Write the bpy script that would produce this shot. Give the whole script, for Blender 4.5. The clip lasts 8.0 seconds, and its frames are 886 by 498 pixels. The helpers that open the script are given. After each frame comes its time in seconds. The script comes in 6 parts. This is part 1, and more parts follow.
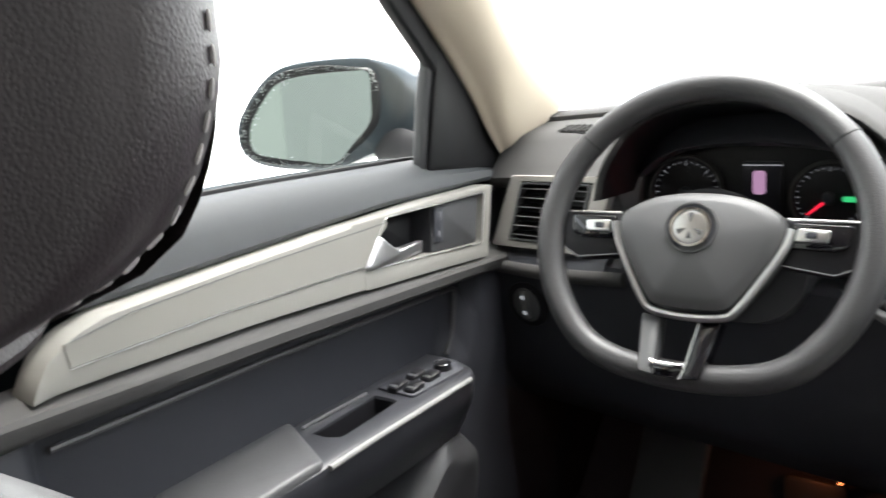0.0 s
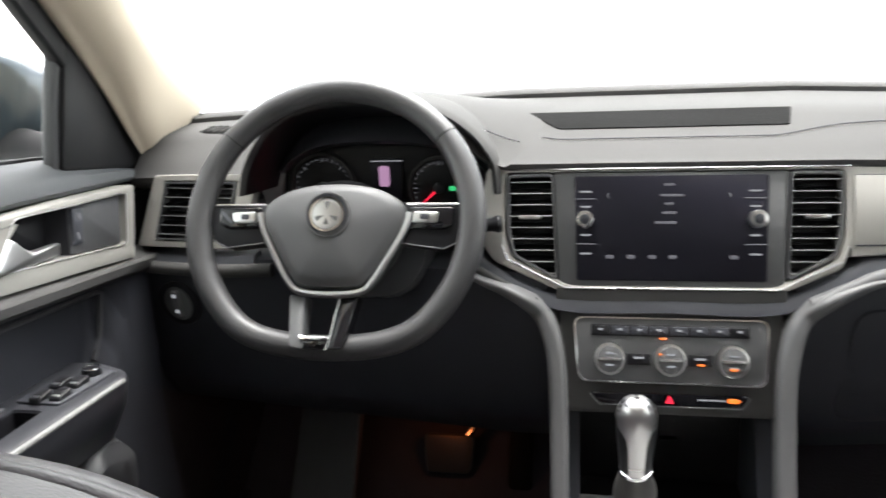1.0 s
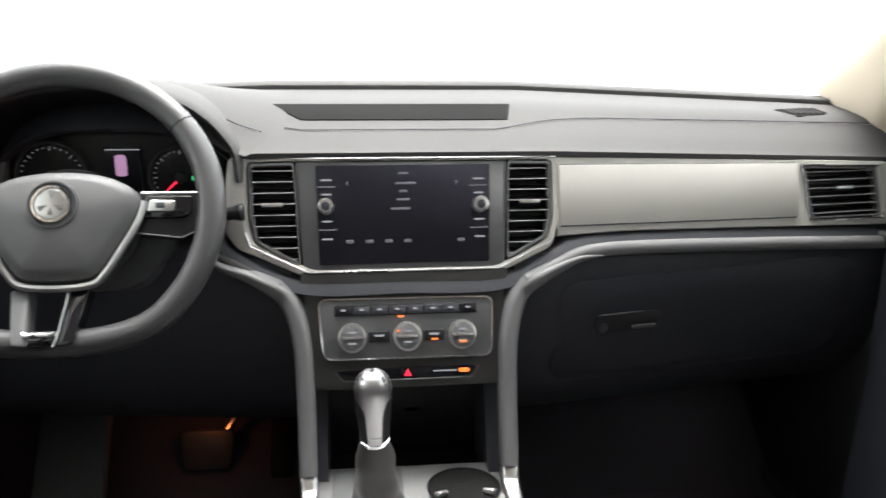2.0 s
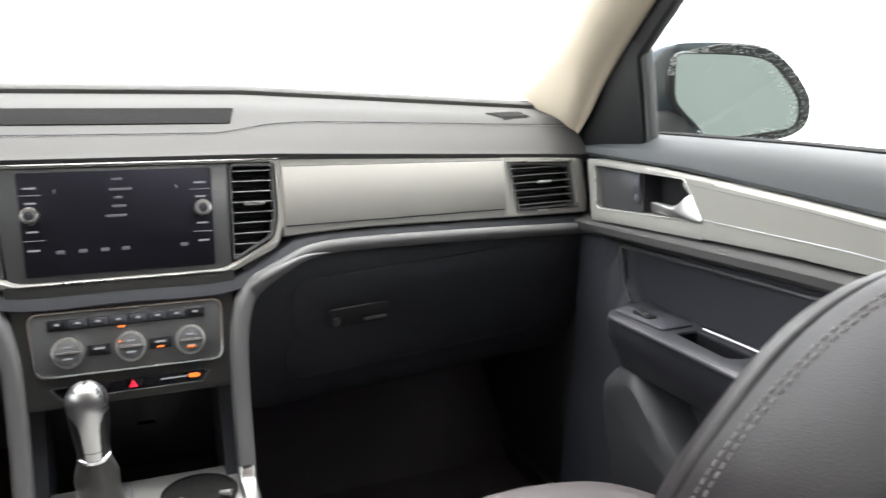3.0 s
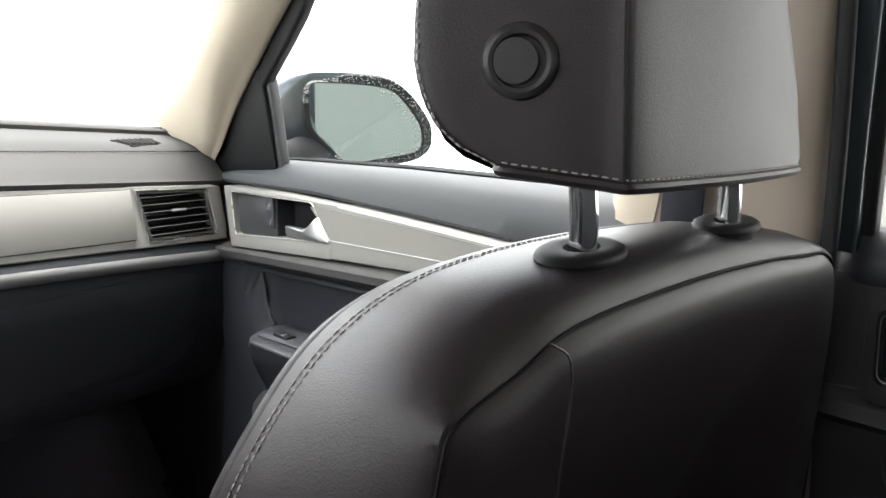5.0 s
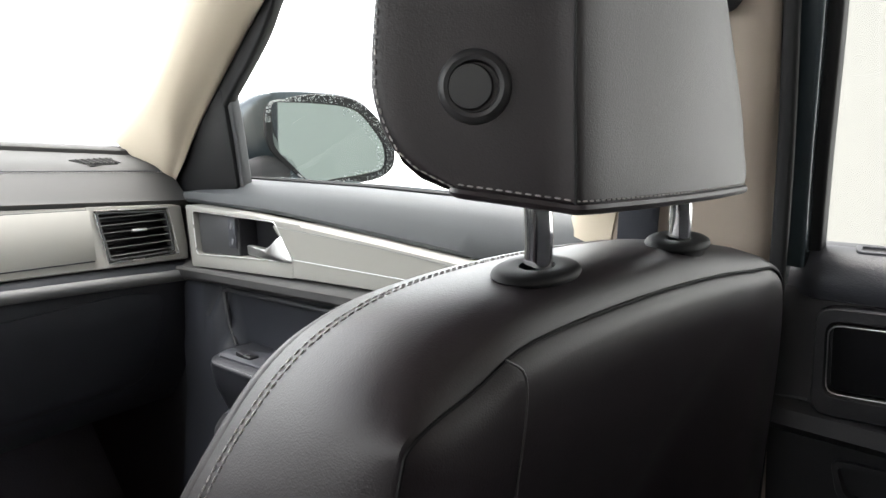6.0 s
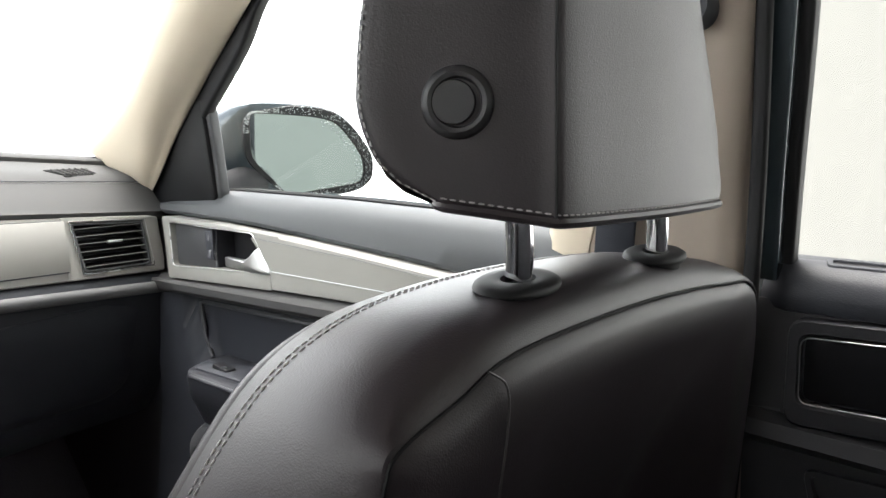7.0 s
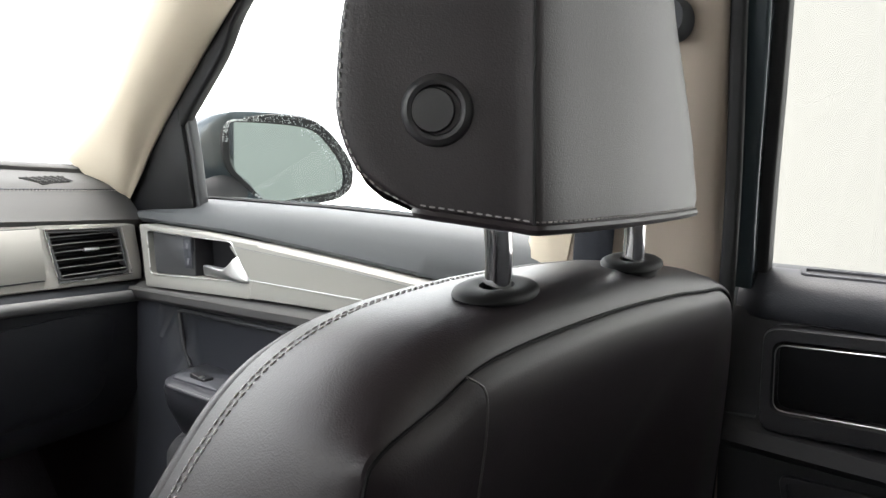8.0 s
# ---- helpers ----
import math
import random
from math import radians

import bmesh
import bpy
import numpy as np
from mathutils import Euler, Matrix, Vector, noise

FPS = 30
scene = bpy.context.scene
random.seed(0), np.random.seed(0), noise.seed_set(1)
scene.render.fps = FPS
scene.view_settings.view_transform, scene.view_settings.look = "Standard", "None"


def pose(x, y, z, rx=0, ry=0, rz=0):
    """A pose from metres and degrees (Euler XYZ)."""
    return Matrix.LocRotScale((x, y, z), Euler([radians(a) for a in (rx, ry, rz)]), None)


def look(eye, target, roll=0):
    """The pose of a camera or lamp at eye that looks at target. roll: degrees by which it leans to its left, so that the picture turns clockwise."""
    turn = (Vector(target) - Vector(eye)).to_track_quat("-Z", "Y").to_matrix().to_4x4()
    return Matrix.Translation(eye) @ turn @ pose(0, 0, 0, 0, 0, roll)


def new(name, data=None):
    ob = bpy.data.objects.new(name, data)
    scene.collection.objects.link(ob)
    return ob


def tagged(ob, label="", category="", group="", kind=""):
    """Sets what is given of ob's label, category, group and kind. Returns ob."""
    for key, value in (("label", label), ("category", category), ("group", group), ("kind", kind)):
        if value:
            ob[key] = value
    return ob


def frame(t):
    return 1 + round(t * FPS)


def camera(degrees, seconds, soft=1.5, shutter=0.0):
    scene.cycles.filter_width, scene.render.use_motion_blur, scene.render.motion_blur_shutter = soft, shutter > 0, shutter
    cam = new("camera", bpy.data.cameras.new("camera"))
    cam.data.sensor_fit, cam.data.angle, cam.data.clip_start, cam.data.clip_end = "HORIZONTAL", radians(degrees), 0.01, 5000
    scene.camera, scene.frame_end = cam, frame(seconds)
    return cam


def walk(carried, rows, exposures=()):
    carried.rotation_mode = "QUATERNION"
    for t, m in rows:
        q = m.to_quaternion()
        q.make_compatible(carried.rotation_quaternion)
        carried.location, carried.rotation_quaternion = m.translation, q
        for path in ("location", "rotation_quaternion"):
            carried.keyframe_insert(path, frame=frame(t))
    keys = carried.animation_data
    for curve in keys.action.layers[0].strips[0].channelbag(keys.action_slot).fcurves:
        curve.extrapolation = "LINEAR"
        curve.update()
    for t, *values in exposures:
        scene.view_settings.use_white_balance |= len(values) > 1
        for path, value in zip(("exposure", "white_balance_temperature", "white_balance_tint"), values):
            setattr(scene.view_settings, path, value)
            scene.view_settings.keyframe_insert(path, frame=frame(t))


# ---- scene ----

cam = camera(60.6, 8.0, soft=1.5, shutter=0.3)
PATH = [
    (0, (-0.138, -0.845, 0.823), (-1.303, 0.717, 0.375), -4.8),
    (0.5, (-0.1259, -0.875, 0.814), (-0.8911, 0.917, 0.361), -3.5),
    (1, (-0.1039, -0.9047, 0.813), (-0.4531, 1.0067, 0.34), -2.2),
    (1.5, (-0.085, -0.926, 0.809), (-0.114, 1.012, 0.314), -0.7),
    (1.7, (-0.077, -0.933, 0.81), (-0.005, 1.004, 0.317), -0.2),
    (2.8, (-0.011, -0.978, 0.807), (0.661, 0.844, 0.329), 1.1),
    (3, (-0.003, -0.995, 0.807), (0.779, 0.786, 0.342), 1.2),
    (3.5, (0.027, -1.018, 0.814), (1.08, 0.622, 0.365), 1.8),
    (4, (0.043, -1.032, 0.813), (1.289, 0.473, 0.388), 1.8),
    (4.5, (0.045, -1.042, 0.816), (1.419, 0.353, 0.407), 2.2),
    (5, (0.048, -1.051, 0.816), (1.493, 0.277, 0.433), 2.3),
    (6.5, (0.041, -1.059, 0.82), (1.573, 0.187, 0.503), 2.4),
    (7, (0.039, -1.059, 0.82), (1.593, 0.164, 0.518), 2.7),
    (7.5, (0.038, -1.059, 0.819), (1.608, 0.145, 0.532), 2.9),
    (8, (0.037, -1.061, 0.819), (1.625, 0.123, 0.545), 3.0),
]
walk(cam, [(t, look(eye, target, roll)) for t, eye, target, roll in PATH])

# ---------------------------------------------------------------- light
world = bpy.data.worlds.new("sky")
scene.world = world
world.use_nodes = True
wn = world.node_tree
sky = wn.nodes.new("ShaderNodeTexSky")
sky.sky_type, sky.sun_disc = "NISHITA", False
sky.sun_elevation, sky.sun_rotation = radians(72), radians(12)
sky.air_density, sky.dust_density, sky.ozone_density = 1.0, 5.0, 1.0
grey = wn.nodes.new("ShaderNodeHueSaturation")
grey.inputs["Saturation"].default_value = 0.22
wn.links.new(sky.outputs[0], grey.inputs["Color"])
wn.links.new(grey.outputs[0], wn.nodes["Background"].inputs["Color"])
wn.nodes["Background"].inputs["Strength"].default_value = 0.085
sun = new("sun", bpy.data.lights.new("sun", "SUN"))
sun.data.energy, sun.data.angle, sun.data.color = 0.5, radians(40), (1.0, 0.97, 0.93)
sun.matrix_world = look((0.34, 1.6, 5.0), (0, 0, 0))
scene.view_settings.exposure = 3.56
# amber footwell lamp over the pedals
foot = new("footwell_light", bpy.data.lights.new("footwell_light", "POINT"))
foot.data.energy, foot.data.color, foot.data.shadow_soft_size = 0.0022, (1.0, 0.25, 0.07), 0.008
foot.location = (-0.338, 0.338, 0.178)


# ---------------------------------------------------------------- materials
def material(name, color, rough=0.5, metal=0.0, grain=0.0, grain_size=0.002, vary=0.12, vary_size=0.15, kind="noise", spec=0.5, coat=0.0):
    m = bpy.data.materials.new(name)
    m.use_nodes = True
    n, l = m.node_tree.nodes, m.node_tree.links
    b = n["Principled BSDF"]
    b.inputs["Roughness"].default_value, b.inputs["Metallic"].default_value = rough, metal
    b.inputs["Specular IOR Level"].default_value = spec
    b.inputs["Coat Weight"].default_value = coat
    pos = n.new("ShaderNodeTexCoord")
    big = n.new("ShaderNodeTexNoise")
    big.inputs["Scale"].default_value, big.inputs["Detail"].default_value = 1 / vary_size, 6
    l.new(pos.outputs["Object"], big.inputs["Vector"])
    mix = n.new("ShaderNodeMix")
    mix.data_type = "RGBA"
    mix.inputs["A"].default_value = (*[c * (1 - vary) for c in color], 1)
    mix.inputs["B"].default_value = (*[min(1, c * (1 + vary)) for c in color], 1)
    l.new(big.outputs["Fac"], mix.inputs["Factor"])
    l.new(mix.outputs["Result"], b.inputs["Base Color"])
    rr = n.new("ShaderNodeMapRange")
    rr.inputs["To Min"].default_value, rr.inputs["To Max"].default_value = max(0.02, rough * 0.85), min(1, rough * 1.15)
    l.new(big.outputs["Fac"], rr.inputs["Value"])
    l.new(rr.outputs["Result"], b.inputs["Roughness"])
    if grain:
        if kind == "cells":
            fine = n.new("ShaderNodeTexVoronoi")
            fine.feature = "SMOOTH_F1"
            fine.inputs["Scale"].default_value = 1 / grain_size
            out = fine.outputs["Distance"]
        else:
            fine = n.new("ShaderNodeTexNoise")
            fine.inputs["Scale"].default_value, fine.inputs["Detail"].default_value = 1 / grain_size, 3
            out = fine.outputs["Fac"]
        l.new(pos.outputs["Object"], fine.inputs["Vector"])
        bump = n.new("ShaderNodeBump")
        bump.inputs["Strength"].default_value, bump.inputs["Distance"].default_value = grain, grain_size * 0.5
        l.new(out, bump.inputs["Height"])
        l.new(bump.outputs["Normal"], b.inputs["Normal"])
    return m


def glass(name, tint, rough=0.0):
    m = bpy.data.materials.new(name)
    m.use_nodes = True
    n, l = m.node_tree.nodes, m.node_tree.links
    clear, shine, side, mix = n.new("ShaderNodeBsdfTransparent"), n.new("ShaderNodeBsdfGlossy"), n.new("ShaderNodeLayerWeight"), n.new("ShaderNodeMixShader")
    gloss = n.new("ShaderNodeMath")
    gloss.operation, gloss.inputs[1].default_value = "POWER", 5.0
    more = n.new("ShaderNodeMapRange")
    more.inputs["To Min"].default_value, more.inputs["To Max"].default_value = 0.04, 0.7
    clear.inputs["Color"].default_value = (*tint, 1)
    shine.inputs["Roughness"].default_value = rough
    l.new(side.outputs["Facing"], gloss.inputs[0])
    l.new(gloss.outputs[0], more.inputs["Value"])
    l.new(more.outputs["Result"], mix.inputs[0])
    l.new(clear.outputs[0], mix.inputs[1])
    l.new(shine.outputs[0], mix.inputs[2])
    l.new(mix.outputs[0], n["Material Output"].inputs["Surface"])
    return m


def glowing(name, color, strength):
    m = bpy.data.materials.new(name)
    m.use_nodes = True
    b = m.node_tree.nodes["Principled BSDF"]
    b.inputs["Base Color"].default_value = (0.02, 0.02, 0.02, 1)
    b.inputs["Emission Color"].default_value = (*color, 1)
    b.inputs["Emission Strength"].default_value = strength
    return m


PAD = material("soft_grey_plastic", (0.073, 0.0722, 0.0712), 0.7, grain=0.3, grain_size=0.0010, kind="cells", spec=0.12)
DOORPAD = material("door_pad_plastic", (0.080, 0.084, 0.088), 0.55, grain=0.25, grain_size=0.0010, kind="cells", spec=0.2)
REAR = material("black_door_plastic", (0.026, 0.026, 0.029), 0.5, grain=0.3, grain_size=0.0012, kind="cells", spec=0.35)
DARK = material("dark_plastic", (0.038, 0.040, 0.048), 0.5, grain=0.3, grain_size=0.0012, kind="cells", spec=0.35)
BLACK = material("black_plastic", (0.011, 0.011, 0.013), 0.4, spec=0.3)
GLOSS = material("gloss_black", (0.006, 0.006, 0.008), 0.08, coat=0.5)
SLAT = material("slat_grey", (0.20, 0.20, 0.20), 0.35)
GRILLE = material("grille_black", (0.012, 0.012, 0.012), 0.9, spec=0.05, grain=0.6, grain_size=0.002, kind="cells")
COVER = material("airbag_plastic", (0.088, 0.089, 0.091), 0.45, grain=0.25, grain_size=0.0010, kind="cells", spec=0.4)
LOWER = material("lower_plastic", (0.058, 0.059, 0.062), 0.45, grain=0.3, grain_size=0.0012, kind="cells")
GREY = material("grey_plastic", (0.11, 0.112, 0.114), 0.45, grain=0.2, grain_size=0.001)
SILVER = material("champagne_silver", (0.278, 0.272, 0.252), 0.62, spec=0.2, metal=0.1, vary=0.04, grain=0.05, grain_size=0.0008)
INSERT = material("champagne_insert", (0.255, 0.248, 0.228), 0.66, spec=0.2, metal=0.1, vary=0.05, grain=0.08, grain_size=0.0008)
# the door's champagne silver, lightened where too little light reaches the dashboard
LIT_SILVER = material("lit_dash_silver", (0.46, 0.448, 0.418), 0.60, spec=0.2, metal=0.1, vary=0.04, grain=0.05, grain_size=0.0008)
CHROME = material("chrome", (0.82, 0.82, 0.83), 0.09, metal=1.0, vary=0.03)
SATIN = material("satin_chrome", (0.72, 0.72, 0.72), 0.28, metal=1.0, vary=0.05)
KNOB = material("brushed_knob", (0.55, 0.55, 0.55), 0.36, metal=1.0, vary=0.05)
LEATHER = material("black_leather", (0.0262, 0.0208, 0.0236), 0.43, grain=0.27, grain_size=0.0008, kind="cells", vary=0.2, vary_size=0.08, spec=0.43)
WRAP = material("rim_leather", (0.057, 0.057, 0.059), 0.42, grain=0.35, grain_size=0.0015, kind="cells")
THREAD = material("grey_thread", (0.40, 0.38, 0.375), 0.8)
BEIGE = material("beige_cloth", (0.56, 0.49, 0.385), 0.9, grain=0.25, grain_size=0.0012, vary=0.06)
# the same beige cloth, darkened for the pillar's shade and less roof bounce
SHADED_BEIGE = material("shaded_beige_cloth", (0.34, 0.285, 0.24), 0.9, grain=0.25, grain_size=0.0012, vary=0.06)
WEBBING = material("belt_webbing", (0.018, 0.020, 0.027), 0.7, grain=0.5, grain_size=0.0016, spec=0.25)
CARPET = material("black_carpet", (0.088, 0.082, 0.098), 0.95, grain=0.8, grain_size=0.004)
RUBBER = material("black_rubber", (0.010, 0.010, 0.011), 0.6, spec=0.25)
ARM = material("armrest_plastic", (0.030, 0.031, 0.036), 0.33, grain=0.2, grain_size=0.0010, kind="cells", spec=0.5)
CAP = material("smooth_dark_plastic", (0.030, 0.029, 0.031), 0.5, grain=0.05, grain_size=0.0008)
BOOT = material("boot_leather", (0.05, 0.048, 0.046), 0.36, grain=0.3, grain_size=0.0014, kind="cells", spec=0.7)
RAIL = material("rail_plastic", (0.135, 0.136, 0.138), 0.52, grain=0.2, grain_size=0.001, spec=0.35)
DECK = material("deck_plastic", (0.19, 0.19, 0.188), 0.4, grain=0.1, grain_size=0.001)
PAINT = material("blue_grey_paint", (0.045, 0.060, 0.070), 0.25, metal=0.3, coat=0.6)
MIRROR = material("mirror_glass", (0.37, 0.412, 0.395), 0.01, metal=1.0, vary=0.02)
CLEAR = glass("clear_glass", (0.93, 0.95, 0.94))
TINT = glass("tinted_glass", (0.64, 0.636, 0.615))
PRIVACY = glass("privacy_glass", (0.70, 0.70, 0.69))
DROP = material("water_drop", (0.55, 0.58, 0.58), 0.08, metal=0.0, spec=0.8)
CONCRETE = material("pale_concrete", (0.50, 0.50, 0.48), 0.85, grain=0.4, grain_size=0.02, vary=0.15, vary_size=0.6)
WHITE = material("white_wall_glow", (0.64, 0.64, 0.63), 0.8, vary=0.03, vary_size=2.0)
CREAM = material("cream_panel", (0.20, 0.197, 0.175), 0.8, vary=0.03, vary_size=1.0)
WALL = material("grey_green_wall", (0.135, 0.157, 0.136), 0.8, grain=0.2, grain_size=0.02, vary=0.2, vary_size=1.5)
PALE = material("pale_green_wall", (0.175, 0.209, 0.165), 0.8, vary=0.08, vary_size=1.0)
HALL = material("hall_wall_glow", (0.55, 0.55, 0.54), 0.8, vary=0.05, vary_size=2.0)
# the hall walls emit light themselves, a glowing backdrop that lights the cabin
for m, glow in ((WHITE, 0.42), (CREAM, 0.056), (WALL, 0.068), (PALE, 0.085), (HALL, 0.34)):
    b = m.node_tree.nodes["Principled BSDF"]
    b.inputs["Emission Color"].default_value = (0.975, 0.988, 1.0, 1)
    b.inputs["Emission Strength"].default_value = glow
LABEL = glowing("backlit_label", (0.75, 0.78, 0.85), 0.035)
FAINT = glowing("faint_scale", (0.7, 0.72, 0.8), 0.020)
SCREEN = material("display_glass", (0.018, 0.0175, 0.025), 0.3, spec=0.22)
ORANGE = glowing("amber_lamp", (1.0, 0.20, 0.02), 0.14)
RED = glowing("red_lamp", (1.0, 0.02, 0.06), 0.13)
GREEN = glowing("green_lamp", (0.05, 0.75, 0.25), 0.07)
PINK = glowing("display_image", (0.75, 0.42, 0.70), 0.05)


# ---------------------------------------------------------------- mesh helpers
def thing(name, at, label, category, group="", kind=""):
    e = new(name)
    e.location = at
    return tagged(e, label, category, group, kind)


def part(name, bm, mat, parent=None, label="", smooth=True, angle=40):
    me = bpy.data.meshes.new(name)
    bmesh.ops.recalc_face_normals(bm, faces=bm.faces)
    if parent is not None:
        base = parent.matrix_basis.translation if parent.parent is None else parent.parent.matrix_basis.translation + parent.matrix_basis.translation
        bmesh.ops.translate(bm, vec=-base, verts=bm.verts)
    if smooth:
        for f in bm.faces:
            f.smooth = True
        for e in bm.edges:
            if len(e.link_faces) == 2 and e.calc_face_angle(0) > radians(angle):
                e.smooth = False
    bm.to_mesh(me)
    bm.free()
    me.materials.append(mat)
    ob = new(name, me)
    if parent is not None:
        ob.parent = parent
    return tagged(ob, label)


def grid(rows, close=False, caps=False, into=None):
    """A skin over rows of points; close joins each row's end to its start."""
    bm = into or bmesh.new()
    vs = [[bm.verts.new(p) for p in row] for row in rows]
    n = len(rows[0])
    for a, b in zip(vs, vs[1:]):
        for i in range(n if close else n - 1):
            j = (i + 1) % n
            bm.faces.new((a[i], a[j], b[j], b[i]))
    if caps:
        bm.faces.new(vs[0])
        bm.faces.new(vs[-1])
    return bm


def spline(pts, n):
    """n points along a smooth curve through pts."""
    p = [Vector(q) for q in pts]
    p = [2 * p[0] - p[1]] + p + [2 * p[-1] - p[-2]]
    out = []
    m = len(p) - 3
    for k in range(n):
        u = k / (n - 1) * m
        i = min(int(u), m - 1)
        t = u - i
        a, b, c, d = p[i:i + 4]
        out.append(0.5 * ((2 * b) + (c - a) * t + (2 * a - 5 * b + 4 * c - d) * t * t + (3 * b - a - 3 * c + d) * t ** 3))
    return out


def closed_spline(pts, n):
    p = [Vector(q) for q in pts]
    m = len(p)
    out = []
    for k in range(n):
        u = k / n * m
        i = int(u)
        t = u - i
        a, b, c, d = p[(i - 1) % m], p[i % m], p[(i + 1) % m], p[(i + 2) % m]
        out.append(0.5 * ((2 * b) + (c - a) * t + (2 * a - 5 * b + 4 * c - d) * t * t + (3 * b - a - 3 * c + d) * t ** 3))
    return out


def tube(path, radius, sides=12, closed=False, flat=1.0, into=None):
    """A round bar along a path; radius is a number or one for each point."""
    p = [Vector(q) for q in path]
    n = len(p)
    rows = []
    ref = None
    for i in range(n):
        a, b = (p[i - 1], p[(i + 1) % n]) if closed else (p[max(i - 1, 0)], p[min(i + 1, n - 1)])
        t = (b - a).normalized()
        if ref is None:
            ref = t.orthogonal().normalized()
        ref = (ref - t * ref.dot(t)).normalized()
        o = t.cross(ref)
        r = radius[i] if isinstance(radius, (list, tuple)) else radius
        rows.append([p[i] + r * (math.cos(k / sides * math.tau) * ref + flat * math.sin(k / sides * math.tau) * o) for k in range(sides)])
    if closed:
        rows.append(rows[0])
        bm = grid(rows, close=True, into=into)
        bmesh.ops.remove_doubles(bm, verts=bm.verts, dist=1e-6)
        return bm
    return grid(rows, close=True, caps=True, into=into)


def sweep(path, section, up=(0, 0, 1), caps=True, into=None):
    """A closed section (side, up) carried along a path."""
    p = [Vector(q) for q in path]
    rows = []
    for i in range(len(p)):
        t = (p[min(i + 1, len(p) - 1)] - p[max(i - 1, 0)]).normalized()
        side = t.cross(Vector(up)).normalized()
        top = side.cross(t)
        rows.append([p[i] + side * a + top * b for a, b in section])
    return grid(rows, close=True, caps=caps, into=into)


def rounded(w, h, r, k=4):
    """The outline of a rounded rectangle, width w, height h."""
    out = []
    for cx, cy, a0 in ((w / 2 - r, h / 2 - r, 0), (-w / 2 + r, h / 2 - r, 90), (-w / 2 + r, -h / 2 + r, 180), (w / 2 - r, -h / 2 + r, 270)):
        for i in range(k + 1):
            a = radians(a0 + 90 * i / k)
            out.append((cx + r * math.cos(a), cy + r * math.sin(a)))
    return out


def soften(pts, r, k=4):
    """A polygon in two dimensions with its corners rounded to about r."""
    out = []
    p = [Vector(q) for q in pts]
    for i in range(len(p)):
        a, b, c = p[i - 1], p[i], p[(i + 1) % len(p)]
        ra = min(r, (a - b).length * 0.45)
        rc = min(r, (c - b).length * 0.45)
        s, e = b + (a - b).normalized() * ra, b + (c - b).normalized() * rc
        for j in range(k + 1):
            t = j / k
            out.append(tuple((1 - t) ** 2 * s + 2 * t * (1 - t) * b + t * t * e))
    return out


def slab(outline, place, depth, edge=0.001, into=None, dome=0.0):
    """A plate: outline in (u, v), place(u, v, w) gives the point with w metres out of the surface; front at w = 0, back at -depth."""
    n = len(outline)
    cx, cy = sum(p[0] for p in outline) / n, sum(p[1] for p in outline) / n

    def ring(inset, w):
        out = []
        for u, v in outline:
            d = math.hypot(u - cx, v - cy) or 1
            f = max(0.0, 1 - inset / d)
            out.append(place(cx + (u - cx) * f, cy + (v - cy) * f, w))
        return out

    rows = [ring(0, -depth), ring(0, -edge), ring(edge * 0.3, -edge * 0.3), ring(edge, 0)]
    if dome:
        rows += [[place(cx + (u - cx) * (1 - f), cy + (v - cy) * (1 - f), dome * (1 - (1 - f) ** 2)) for u, v in outline] for f in (0.12, 0.2, 0.3, 0.42, 0.56, 0.72, 0.9)]
    return grid(rows, close=True, caps=True, into=into)


def frame_ring(outer, inner, place, depth, edge=0.001, into=None):
    """A frame between two outlines with the same number of points."""
    mid = [((a[0] * (1 - f) + b[0] * f), (a[1] * (1 - f) + b[1] * f)) for f in (0.12,) for a, b in zip(outer, inner)]
    mid2 = [((a[0] * 0.12 + b[0] * 0.88), (a[1] * 0.12 + b[1] * 0.88)) for a, b in zip(outer, inner)]
    rows = [[place(u, v, -depth) for u, v in outer], [place(u, v, -edge) for u, v in outer], [place(u, v, 0) for u, v in mid],
            [place(u, v, 0) for u, v in mid2], [place(u, v, -edge) for u, v in inner], [place(u, v, -depth) for u, v in inner]]
    return grid(rows + [rows[0]], close=True, into=into)


def box(x0, x1, y0, y1, z0, z1, bevel=0.0, into=None):
    bm = bmesh.new()
    bmesh.ops.create_cube(bm, size=1, matrix=Matrix.Translation(((x0 + x1) / 2, (y0 + y1) / 2, (z0 + z1) / 2)) @ Matrix.Diagonal((x1 - x0, y1 - y0, z1 - z0, 1)))
    if bevel:
        bmesh.ops.bevel(bm, geom=bm.edges[:], offset=bevel, segments=2, affect="EDGES")
    return bm


def stitches(path, length, gap, radius, into=None):
    """Short thread stitches along a path of points."""
    bm = into or bmesh.new()
    p = [Vector(q) for q in path]
    run, want = 0.0, 0.0
    for a, b in zip(p, p[1:]):
        d = (b - a).length
        while want <= run + d and d > 1e-9:
            c = a + (b - a) * ((want - run) / d)
            t = (b - a).normalized()
            ends = [c - t * length * 0.5, c - t * length * 0.3, c + t * length * 0.3, c + t * length * 0.5]
            tube(ends, [radius * 0.4, radius, radius, radius * 0.4], 5, into=bm)
            want += length + gap
        run += d
    return bm


def ease(x, pts):
    """Piecewise value through (x, value) points, in order of x."""
    return float(np.interp(x, [p[0] for p in pts], [p[1] for p in pts]))


